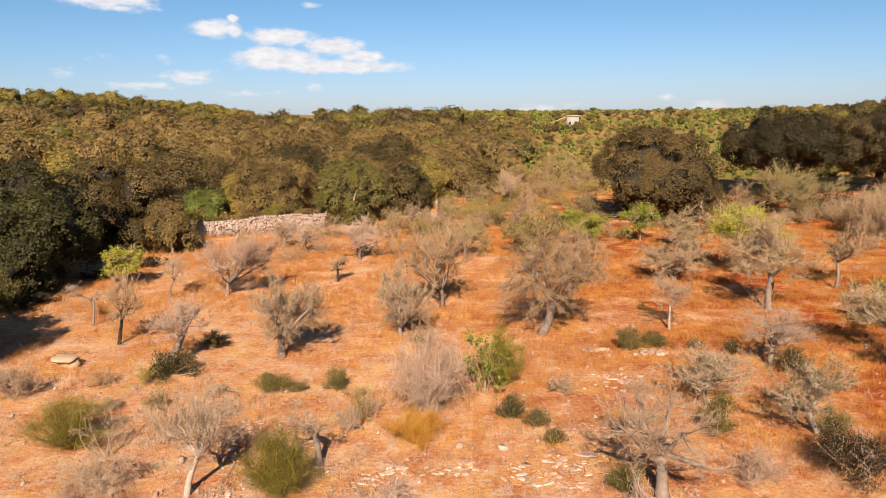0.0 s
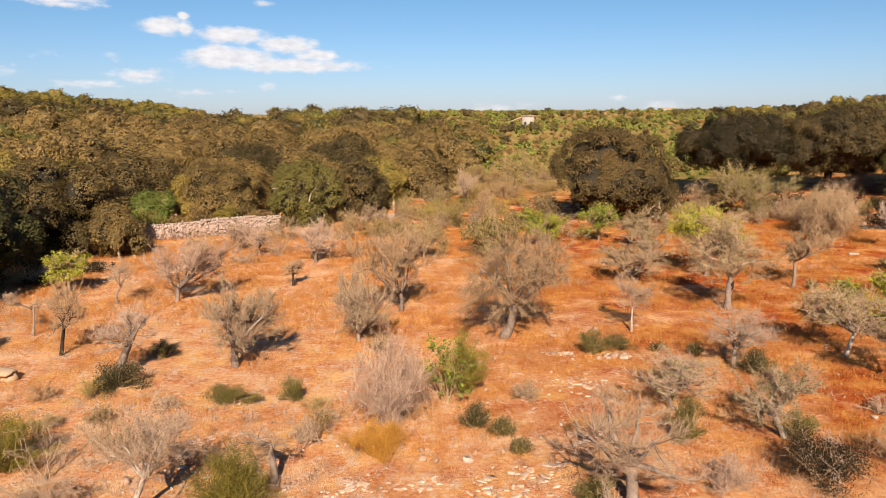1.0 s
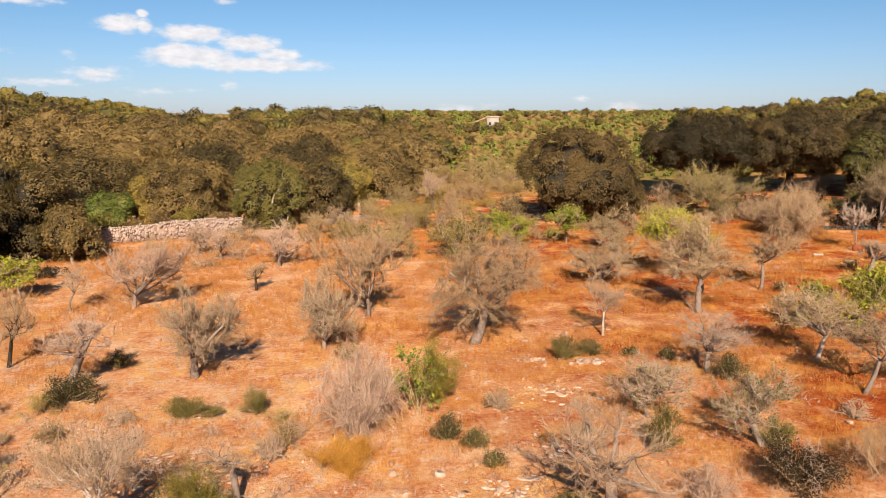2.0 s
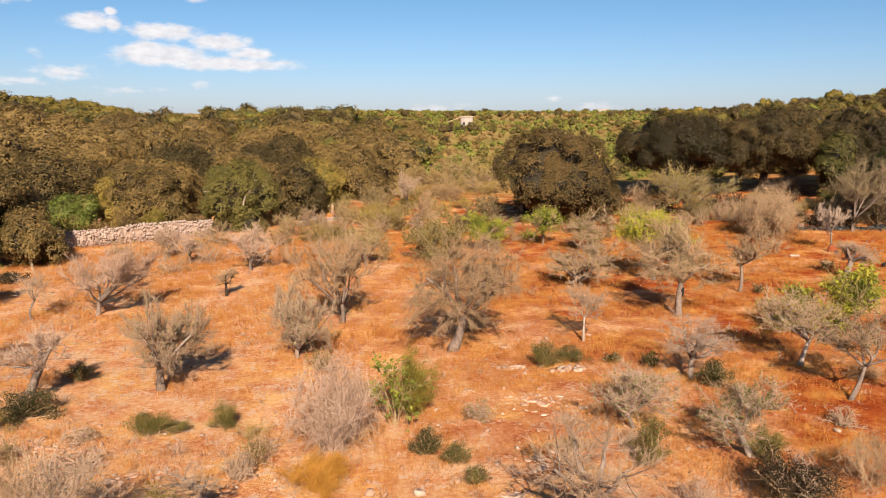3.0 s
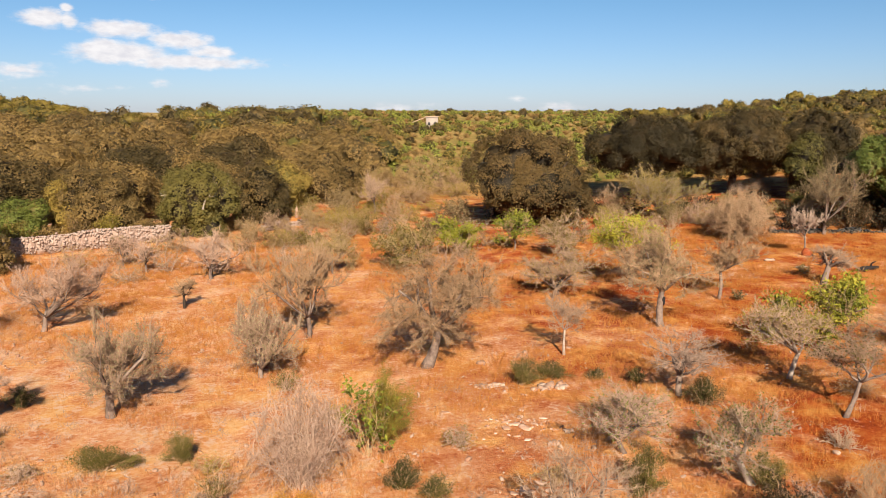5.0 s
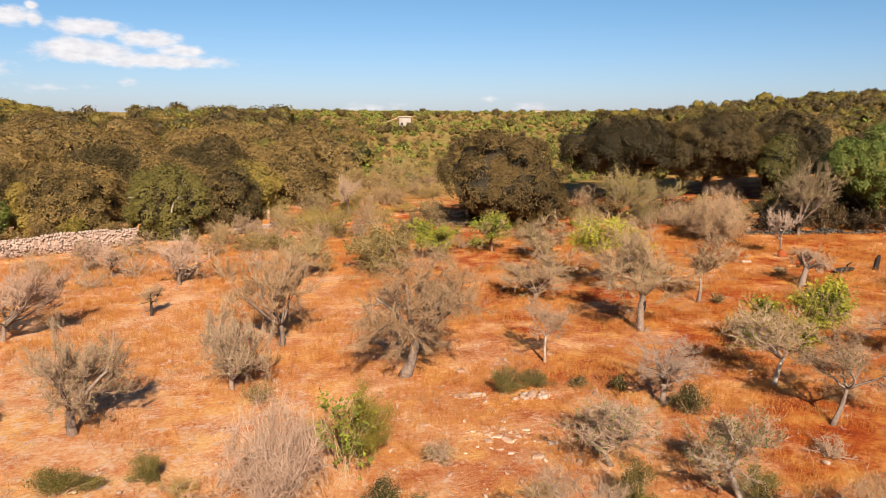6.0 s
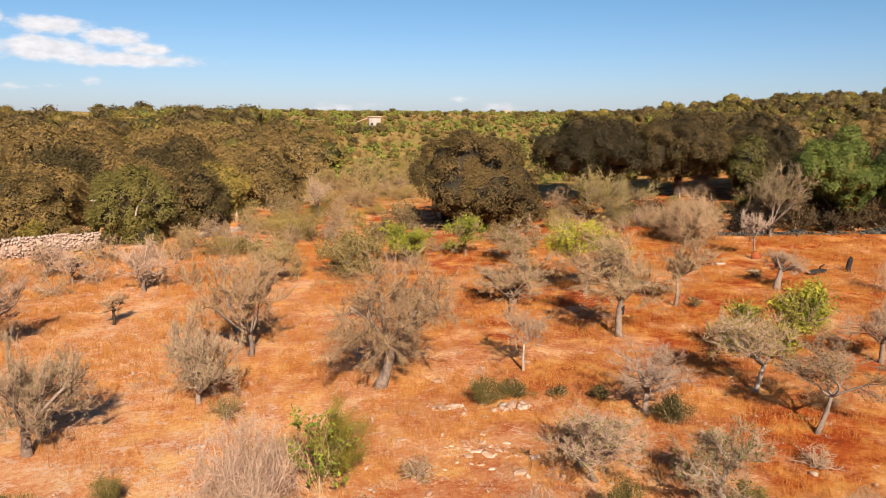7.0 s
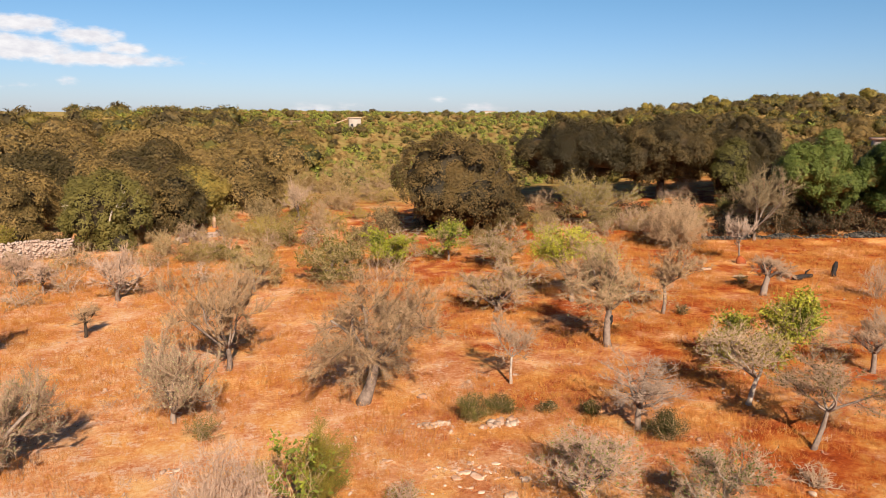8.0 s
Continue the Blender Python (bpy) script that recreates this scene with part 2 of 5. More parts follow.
GOLD_LEAF = leaf_material("golden_broom", (0.445, 0.2, 0.029), (0.605, 0.3, 0.0523), (0.711, 0.393, 0.0931), 0.6, 0.4)
STRAW = leaf_material("dry_grass", (0.367, 0.123, 0.0218), (0.465, 0.195, 0.0411), (0.523, 0.273, 0.0747), 0.6, 0.3, 0.35)
SAGE_LEAF = leaf_material("grey_green_leaf", (0.162, 0.13, 0.0542), (0.268, 0.219, 0.101), (0.38, 0.31, 0.166), 0.5, 0.35)
PLASTER = stone_material("pale_plaster", (0.235, 0.184, 0.149), (0.273, 0.219, 0.184), (0.305, 0.259, 0.219))
ROOF_TILE = stone_material("clay_tile", (0.295, 0.164, 0.0984), (0.381, 0.236, 0.158), (0.433, 0.302, 0.216))
PANE = stone_material("dark_window", (0.0197, 0.0197, 0.023), (0.0263, 0.0263, 0.0295), (0.0328, 0.0328, 0.0362))


# ---------- mesh helpers ----------
def tri_mesh(name, verts, tris, mat, smooth=False, second=None, first_of_second=0):
    verts, tris = np.ascontiguousarray(verts, np.float32), np.ascontiguousarray(tris, np.int32)
    me = bpy.data.meshes.new(name)
    me.vertices.add(len(verts))
    me.vertices.foreach_set("co", verts.ravel())
    me.loops.add(3 * len(tris))
    me.loops.foreach_set("vertex_index", tris.ravel())
    me.polygons.add(len(tris))
    me.polygons.foreach_set("loop_start", np.arange(0, 3 * len(tris), 3, dtype=np.int32))
    if smooth:
        me.polygons.foreach_set("use_smooth", np.ones(len(tris), bool))
    me.update(calc_edges=True)
    me.materials.append(mat)
    if second:
        me.materials.append(second)
        me.polygons.foreach_set("material_index", (np.arange(len(tris)) >= first_of_second).astype(np.int32))
    return me


def join(*shapes):
    """One (verts, tris) out of several."""
    vs, ts, n = [], [], 0
    for v, t in shapes:
        vs.append(v)
        ts.append(t + n)
        n += len(v)
    return np.concatenate(vs), np.concatenate(ts)


def part(name, shape, mat, parent, label="", smooth=False, kind=""):
    """One mesh object under a thing or under a part, in the parent's coordinates."""
    ob = new(name, tri_mesh(name, *shape, mat, smooth))
    ob.parent = parent
    if label:
        ob["label"] = label
    if kind:
        ob["kind"] = kind
    return ob


def thing(name, x, y, z, label, category, group="", kind="", turn=0.0):
    ob = new(name)
    ob.matrix_basis = pose(x, y, z, 0, 0, turn)
    ob.empty_display_size = 0.2
    return tagged(ob, label, category, group, kind)


def unit(v):
    return v / np.maximum(np.linalg.norm(v, axis=-1, keepdims=True), 1e-9)


def tubes(p0, p1, r0, r1, sides=3):
    """Open tapered prisms, all in one."""
    d = unit(p1 - p0)
    a = unit(np.cross(d, np.where(np.abs(d[:, 2:]) > 0.9, [[1.0, 0, 0]], [[0, 0, 1.0]])))
    b = np.cross(d, a)
    turn = np.arange(sides) * 2 * np.pi / sides
    ring = np.cos(turn)[None, :, None] * a[:, None] + np.sin(turn)[None, :, None] * b[:, None]
    v = np.concatenate([p0[:, None] + ring * r0[:, None, None], p1[:, None] + ring * r1[:, None, None]], 1)
    k = np.arange(sides)
    n = (k + 1) % sides
    t = np.concatenate([np.stack([k, n, sides + n], 1), np.stack([k, sides + n, sides + k], 1)])
    base = np.arange(len(p0)) * 2 * sides
    return v.reshape(-1, 3), (base[:, None, None] + t[None]).reshape(-1, 3)


def spikes(p0, p1, r0, sides=3):
    """Thin twigs that end in a point, all in one."""
    d = unit(p1 - p0)
    a = unit(np.cross(d, np.where(np.abs(d[:, 2:]) > 0.9, [[1.0, 0, 0]], [[0, 0, 1.0]])))
    b = np.cross(d, a)
    turn = np.arange(sides) * 2 * np.pi / sides
    ring = np.cos(turn)[None, :, None] * a[:, None] + np.sin(turn)[None, :, None] * b[:, None]
    v = np.concatenate([p0[:, None] + ring * r0[:, None, None], p1[:, None]], 1)
    k = np.arange(sides)
    t = np.stack([k, (k + 1) % sides, 0 * k + sides], 1)
    return v.reshape(-1, 3), (np.arange(len(p0))[:, None, None] * (sides + 1) + t[None]).reshape(-1, 3)


def twig_ends(pts, rad):
    """Two-step twigs: a prism, then a point."""
    return join(tubes(pts[:, 0], pts[:, 1], rad[:, 0], rad[:, 1]), spikes(pts[:, 1], pts[:, 2], rad[:, 1]))


def lofted(points, radii, sides, rng, rough=0.12):
    """A closed knotty tube along a line of points."""
    points, radii = np.asarray(points, float), np.asarray(radii, float)
    d = unit(np.gradient(points, axis=0))
    a = unit(np.cross(d, [[0.0, 1.0, 0.13]]))
    b = np.cross(d, a)
    turn = np.arange(sides) * 2 * np.pi / sides
    knot = 1 + rough * rng.standard_normal((len(points), sides)) + 0.5 * rough * np.sin(3 * turn + rng.uniform(0, 6))[None]
    v = points[:, None] + (np.cos(turn)[None, :, None] * a[:, None] + np.sin(turn)[None, :, None] * b[:, None]) * (radii[:, None] * knot)[..., None]
    v = np.concatenate([v.reshape(-1, 3), points[:1], points[-1:]])
    k = np.arange(sides)
    n = (k + 1) % sides
    t = []
    for s in range(len(points) - 1):
        o = s * sides
        t += [np.stack([o + k, o + n, o + sides + n], 1), np.stack([o + k, o + sides + n, o + sides + k], 1)]
    last = (len(points) - 1) * sides
    t += [np.stack([n, k, 0 * k + len(v) - 2], 1), np.stack([last + k, last + n, 0 * k + len(v) - 1], 1)]
    return v, np.concatenate(t)


def leaves(rng, at, facing, size, slim=0.5, fold=0.25):
    """Folded four-cornered leaves or leaf sprays."""
    n = len(at)
    facing = unit(facing)
    along = unit(np.cross(facing, rng.standard_normal((n, 3))))
    side = np.cross(facing, along)
    s = (size * rng.uniform(0.6, 1.35, n))[:, None]
    v = np.stack([at - along * s * 0.5, at + side * s * slim * 0.5 + facing * s * fold * 0.5, at + along * s * 0.5, at - side * s * slim * 0.5 + facing * s * fold * 0.5], 1)
    base = np.arange(n) * 4
    t = np.concatenate([np.stack([base, base + 1, base + 2], 1), np.stack([base, base + 2, base + 3], 1)])
    return v.reshape(-1, 3), t


def sprays(rng, at, facing, size, slim=0.7):
    """Pointed leaf sprays, one corner out, for crowns seen from far off."""
    n = len(at)
    facing = unit(facing)
    along = unit(np.cross(facing, rng.standard_normal((n, 3))))
    side = np.cross(facing, along)
    s = (size * rng.uniform(0.55, 1.4, n))[:, None]
    v = np.stack([at - along * s * 0.4 + side * s * slim * 0.5, at - along * s * 0.4 - side * s * slim * 0.5, at + along * s * 0.6 + facing * s * rng.normal(0, 0.25, (n, 1))], 1)
    return v.reshape(-1, 3), np.arange(3 * n).reshape(-1, 3)


def blob(rng, rough=0.18, flat=1.0, rings=5, sides=8):
    """A lumpy closed stone or core of radius about 1."""
    v, t = [], []
    for i in range(1, rings):
        phi = math.pi * i / rings
        for j in range(sides):
            th = 2 * math.pi * (j + 0.5 * (i % 2)) / sides
            v.append((math.sin(phi) * math.cos(th), math.sin(phi) * math.sin(th), math.cos(phi)))
    v += [(0, 0, 1), (0, 0, -1)]
    v = np.array(v) * (1 + rough * rng.standard_normal((len(v), 1)).clip(-1.6, 1.6)) * [1, 1, flat]
    for i in range(rings - 2):
        for j in range(sides):
            a, b = i * sides + j, i * sides + (j + 1) % sides
            t += [(a, a + sides, b), (b, a + sides, b + sides)]
    top, low, o = len(v) - 2, len(v) - 1, (rings - 2) * sides
    for j in range(sides):
        t += [(top, j, (j + 1) % sides), (low, o + (j + 1) % sides, o + j)]
    return v, np.array(t)


def spread(shape, rng, at, scales, tilt=0.0):
    """Many turned and scaled copies of one shape, joined."""
    v, t = shape
    n = len(at)
    a = rng.uniform(0, 2 * np.pi, n)
    c, s = np.cos(a)[:, None], np.sin(a)[:, None]
    w = v[None] * scales[:, None, :]
    w = np.stack([w[..., 0] * c - w[..., 1] * s, w[..., 0] * s + w[..., 1] * c, w[..., 2]], -1)
    if tilt:
        w[..., 2] += w[..., 0] * rng.normal(0, tilt, (n, 1)) + w[..., 1] * rng.normal(0, tilt, (n, 1))
    w += at[:, None]
    return w.reshape(-1, 3), (np.arange(n)[:, None, None] * len(v) + t[None]).reshape(-1, 3)


# ---------- terrain ----------
RIDGE_BEARING = np.array([-180, -60, -40, -30, -22, -15, -12, -6, 0, 5, 9, 14, 20, 25, 30, 40, 60, 180.0])
RIDGE_HEIGHT = np.array([0, 8, 10.8, 10.7, 9.4, 6.6, 5.2, 5.8, 6.7, 6.0, 5.0, 5.5, 7.0, 8.2, 10.2, 12.9, 11.0, 0.0])
RIDGE_RANGE = np.array([170, 170, 170, 175, 180, 180, 170, 170, 175, 190, 230, 240, 240, 230, 210, 190, 180, 170.0])


def ground_height(x, y):
    x, y = np.asarray(x, float), np.asarray(y, float)
    r, b = np.hypot(x, y), np.degrees(np.arctan2(x, y))
    top, reach = np.interp(b, RIDGE_BEARING, RIDGE_HEIGHT), np.interp(b, RIDGE_BEARING, RIDGE_RANGE)
    k = ((r - 62) / (reach - 62)).clip(0, 1)
    near = top * (0.45 * k + 0.55 * k * k * (3 - 2 * k))
    f = ((r - reach) / 220).clip(0, 1)
    return near + (10.0 - top) * f * f * (3 - 2 * f) * (np.abs(b) < 70)


def ground_point(x, y):
    return float(ground_height(x, y))


def stretch_axis(lo, hi, step, far_lo, far_hi, growth=1.22):
    mid = list(np.arange(lo, hi, step))
    out, s = [], step
    p = hi
    while p < far_hi:
        out.append(p)
        s *= growth
        p += s
    out.append(far_hi)
    low, s, p = [], step, lo
    while p > far_lo:
        s *= growth
        p -= s
        low.append(max(p, far_lo))
    return np.array(low[::-1] + mid + out)


def build_ground():
    xs, ys = stretch_axis(-26, 46, 0.5, -2500, 2500, 1.15), stretch_axis(12, 66, 0.5, -800, 3500, 1.08)
    gx, gy = np.meshgrid(xs, ys, indexing="ij")
    z = ground_height(gx, gy)
    rough = np.array([noise.noise(Vector((x * 0.55, y * 0.55, 0.3))) * 0.6 + noise.noise(Vector((x * 1.7, y * 1.7, 4.1))) * 0.4 for x, y in zip(gx.ravel(), gy.ravel())])
    z = z + 0.05 * rough.reshape(z.shape) - 0.01
    v = np.stack([gx, gy, z], -1).reshape(-1, 3)
    w = len(ys)
    a = (np.arange(len(xs) - 1)[:, None] * w + np.arange(w - 1)[None]).ravel()
    t = np.concatenate([np.stack([a, a + w, a + w + 1], 1), np.stack([a, a + w + 1, a + 1], 1)])
    g = new("ground", tri_mesh("ground", v, t, SOIL, True))
    tagged(g, "red-orange earth field with dry golden grass and stones", "ground", kind="structure")


build_ground()


# ---------- plants ----------
def grow(rng, start, way, length, radius, steps, wobble, lift, taper=0.5):
    """Branches as lines of points, bending as they go; lift bends them up, or down if negative."""
    pts, rad, p, d = [start], [radius], start, unit(way)
    for s in range(steps):
        d = unit(d + wobble * rng.standard_normal(d.shape) + np.array([0, 0, lift]))
        p = p + d * (length / steps)[:, None]
        pts.append(p)
        rad.append(radius * (1 - (1 - taper) * (s + 1) / steps))
    return np.stack(pts, 1), np.stack(rad, 1)


def sprout(rng, pts, rad, count, low, high, angle):
    """Starts, directions and radii of branches along the given ones."""
    n, k = pts.shape[0], pts.shape[1] - 1
    own = np.repeat(np.arange(n), count)
    u = rng.uniform(low, high, len(own)) * k
    i = np.minimum(u.astype(int), k - 1)
    f = (u - i)[:, None]
    p = pts[own, i] * (1 - f) + pts[own, i + 1] * f
    d = unit(unit(pts[own, i + 1] - pts[own, i]) + angle * rng.standard_normal((len(own), 3)))
    return p, d, rad[own, i] * 0.48, own


def segments(pts, rad):
    return pts[:, :-1].reshape(-1, 3), pts[:, 1:].reshape(-1, 3), rad[:, :-1].ravel(), rad[:, 1:].ravel()


def orchard_tree(seed, x, y, width, top, fork, radius, label, category="almond tree", lean=(0.0, 0.0), shift=(0.0, 0.0), bark=None, twig=None,
                 limbs=5, dense=1.0, droop=0.0, open_angle=1.0, leaf=None, leaf_count=0, leaf_size=0.07, leaf_high=False, bunches=0, bunch_r=0.3, twig_r=0.009, name="almond_tree", skirt=0.4, rise=0.14,
                 group="orchard trees"):
    """An old, mostly bare orchard tree: knotty trunk, limbs, a haze of twigs and what leaves it has."""
    rng = np.random.default_rng(seed)
    bark, twig = bark or BARK, twig or TWIG_GREY
    if y < 37:
        twig_r, dense, leaf_count = 0.00022 * y, dense * 1.4, int(leaf_count * 0.8)
    else:
        dense, leaf_count = dense * 1.35, int(leaf_count * 1.7)
    root = thing(name, x, y, ground_point(x, y) - 0.02, label, category, group)
    crown_h = top - fork
    f = np.array([lean[0], lean[1], fork])
    # trunk
    if fork > 0.2:
        k = np.linspace(0, 1, 6)[:, None]
        bend = np.array([rng.normal(0, 0.05), rng.normal(0, 0.05), 0]) * np.sin(np.pi * k) * fork
        line = np.array([0, 0, -0.06]) * (1 - k) + f * k + bend
        line = np.concatenate([line, [f + [0, 0, 0.6 * radius]]])
        thick = radius * np.array([1.45, 1.12, 1.0, 0.94, 0.9, 0.82, 0.3])
        part("trunk", lofted(line, thick, 9, rng, 0.07), bark, root, smooth=True)
    # limbs
    a = np.arange(limbs) * 2 * np.pi / limbs + rng.uniform(0, 1, limbs)
    tilt = (rng.uniform(0.2, 0.9, limbs) * open_angle).clip(0.1, 1.3)
    way = np.stack([np.cos(a) * np.sin(tilt), np.sin(a) * np.sin(tilt), np.cos(tilt)], 1)
    start = np.tile(f, (limbs, 1)) - np.array([0, 0, 0.06])
    l1 = crown_h * rng.uniform(0.65, 0.95, limbs)
    p1, r1 = grow(rng, start, way, l1, np.full(limbs, radius * 0.62), 5, 0.16, 0.05, 0.35)
    n2 = 6
    s2, d2, q2, own2 = sprout(rng, p1, r1, n2, 0.3, 1.0, 0.85)
    p2, r2 = grow(rng, s2, d2, crown_h * rng.uniform(0.32, 0.65, len(s2)), np.minimum(q2, 0.018), 4, 0.24, 0.6 * rise - 0.5 * droop, 0.4)
    n3 = 7
    s3, d3, q3, _ = sprout(rng, p2, r2, n3, 0.25, 1.0, 0.85)
    p3, r3 = grow(rng, s3, d3, crown_h * rng.uniform(0.16, 0.34, len(s3)), np.clip(q3, twig_r, max(0.008, twig_r)), 3, 0.12, 0.03 + rise - 0.6 * droop, 0.5)
    n4 = max(2, int(round(7 * dense)))
    s4, d4, q4, _ = sprout(rng, p3, r3, n4, 0.1, 1.0, 0.5)
    p4, r4 = grow(rng, s4, d4, crown_h * rng.uniform(0.08, 0.22, len(s4)), np.full(len(s4), twig_r) * rng.uniform(0.7, 1.3, len(s4)), 2, 0.13, 0.08 + 1.3 * rise - 0.8 * droop, 0.35)
    # fit the crown to its size
    tip = p4[:, -1] - f
    lo, hi = np.percentile(tip, 2, 0), np.percentile(tip, 98, 0)
    grown = np.array([width / (hi[0] - lo[0]), width / (hi[1] - lo[1]), crown_h / hi[2]])
    middle = np.array([(lo[0] + hi[0]) / 2, (lo[1] + hi[1]) / 2])

    def fitted(p):
        q = p - f
        w = (np.linalg.norm(q, axis=-1, keepdims=True) / (0.6 * crown_h)).clip(0, 1)
        q = q * grown
        q[..., 2] = np.where(q[..., 2] < 0, q[..., 2] * skirt, q[..., 2])
        q[..., :2] += w * (np.array(shift) - np.array(lean) - middle * grown[:2])
        q[..., 2] = np.maximum(q[..., 2], 0.08 - fork)
        return q + f

    p1, p2, p3, p4 = fitted(p1), fitted(p2), fitted(p3), fitted(p4)
    for i in range(limbs):
        mine = own2 == i
        part("limb", join(lofted(p1[i], r1[i], 6, rng, 0.08), tubes(*segments(p2[mine], r2[mine]), 4)), bark, root, smooth=True)
    part("twig_mass", join(tubes(*segments(p3, r3)), twig_ends(p4, r4) if y < 34 else spikes(p4[:, 0], p4[:, 2], r4[:, 0])), twig, root, kind="stuff")
    spurs = int(len(p4) * 0.9)
    on = p4[rng.integers(0, len(p4), spurs)]
    u = rng.uniform(0, 1, (spurs, 1))
    part("spur_mass", leaves(rng, on[:, 0] * (1 - u) + on[:, 2] * u + rng.normal(0, 0.02, (spurs, 3)), rng.standard_normal((spurs, 3)), 0.17 * (twig_r / 0.009) ** 0.5, 0.05 if y < 33 else 0.075, 0.1), twig, root, kind="stuff")
    if leaf and leaf_count:
        ends = p4.reshape(-1, 3)
        if leaf_high:
            ends = ends[ends[:, 2] > np.percentile(ends[:, 2], 45)]
        if bunches:
            ends = ends[rng.integers(0, len(ends), bunches)]
        pick = rng.integers(0, len(ends), leaf_count)
        at = ends[pick] + rng.normal(0, bunch_r if bunches else 0.05, (leaf_count, 3)) * (1, 1, 0.7)
        part("foliage", leaves(rng, at, rng.standard_normal((leaf_count, 3)) + [0, -0.2, 0.7], leaf_size), leaf, root)
    return root


def skin(d, c, r, middle):
    """How far the skin of a heap of balls lies from its middle along each way d, and which ball is met."""
    o = c - middle
    along = d @ o.T
    under = r[None] ** 2 - ((o ** 2).sum(1)[None] - along ** 2)
    far = np.where(under > 0, along + np.sqrt(np.maximum(under, 0)), 0)
    return far.max(1), far.argmax(1)


def billows(rng, c, r, middle, rings, sides, shrink, rough):
    """The skin of a heap of overlapping balls as one lumpy closed mesh."""
    v, t = blob(np.random.default_rng(1), 0.0, 1.0, rings, sides)
    d = unit(v + rng.normal(0, 0.35 / rings, v.shape))
    far, _ = skin(d, c, r, middle)
    half = np.abs(c - middle).max(0) + 0.7 * r.mean()
    far = np.maximum(far, 0.62 / np.sqrt(((d / half) ** 2).sum(1)))
    lumps = np.array([noise.noise(Vector(p) * 1.5 + Vector((0, 0, 31.0 * r[0]))) for p in d * far[:, None] + middle])
    far = far + rough * (rng.standard_normal(len(far)).clip(-2, 2) + 2.2 * lumps)
    return d * (far * shrink)[:, None] + middle, t


def lobed_crown(rng, width, low, top, lobes, lobe_r, clumps, per_clump, size, depth=None):
    """Small clumps of leaf sprays, with gaps between them, on overlapping lobes that fill a dome. Gives the leaves, and the lobes."""
    depth = depth or width
    c, mid = [], (low + top) / 2
    while len(c) < lobes:
        p = rng.uniform(-1, 1, 3)
        k = np.linalg.norm(p)
        if k > 1 or k < 0.62 or p[2] < -0.8:
            continue
        c.append(p)
    c = np.array(c)
    room = np.array([width / 2 - lobe_r * 0.8, depth / 2 - lobe_r * 0.8, (top - low) / 2 - lobe_r * 0.6]).clip(0.1)
    c = c * room + [0, 0, mid]
    r = lobe_r * rng.uniform(0.65, 1.35, lobes)
    middle = np.array([0, 0, mid])
    d = unit(rng.standard_normal((clumps, 3)) * [width, depth, top - low])
    far, ball = skin(d, c, r, middle)
    full = 0.62 / np.sqrt(((d / np.array([width / 2, depth / 2, (top - low) / 2])) ** 2).sum(1))
    far = np.maximum(far, full)
    seat = middle + d * far[:, None]
    out = unit(seat - c[ball])
    seat = seat + out * lobe_r * rng.uniform(-0.22, 0.1, (clumps, 1))
    # Fewer sprays underneath bare more of the core, where shade would fall.
    keep = (far > 0.3) & (seat[:, 2] > -0.05) & (rng.random(clumps) < 0.7 + 0.7 * out[:, 2])
    seat, out = np.repeat(seat[keep], per_clump, 0), np.repeat(out[keep], per_clump, 0)
    off = rng.standard_normal(seat.shape) * lobe_r * 0.22
    off -= out * (off * out).sum(1, keepdims=True) * 0.5
    return sprays(rng, seat + off, out + off / lobe_r * 1.2 + 0.32 * rng.standard_normal(out.shape) + [0, 0, 0.5], size), (c, r, middle)


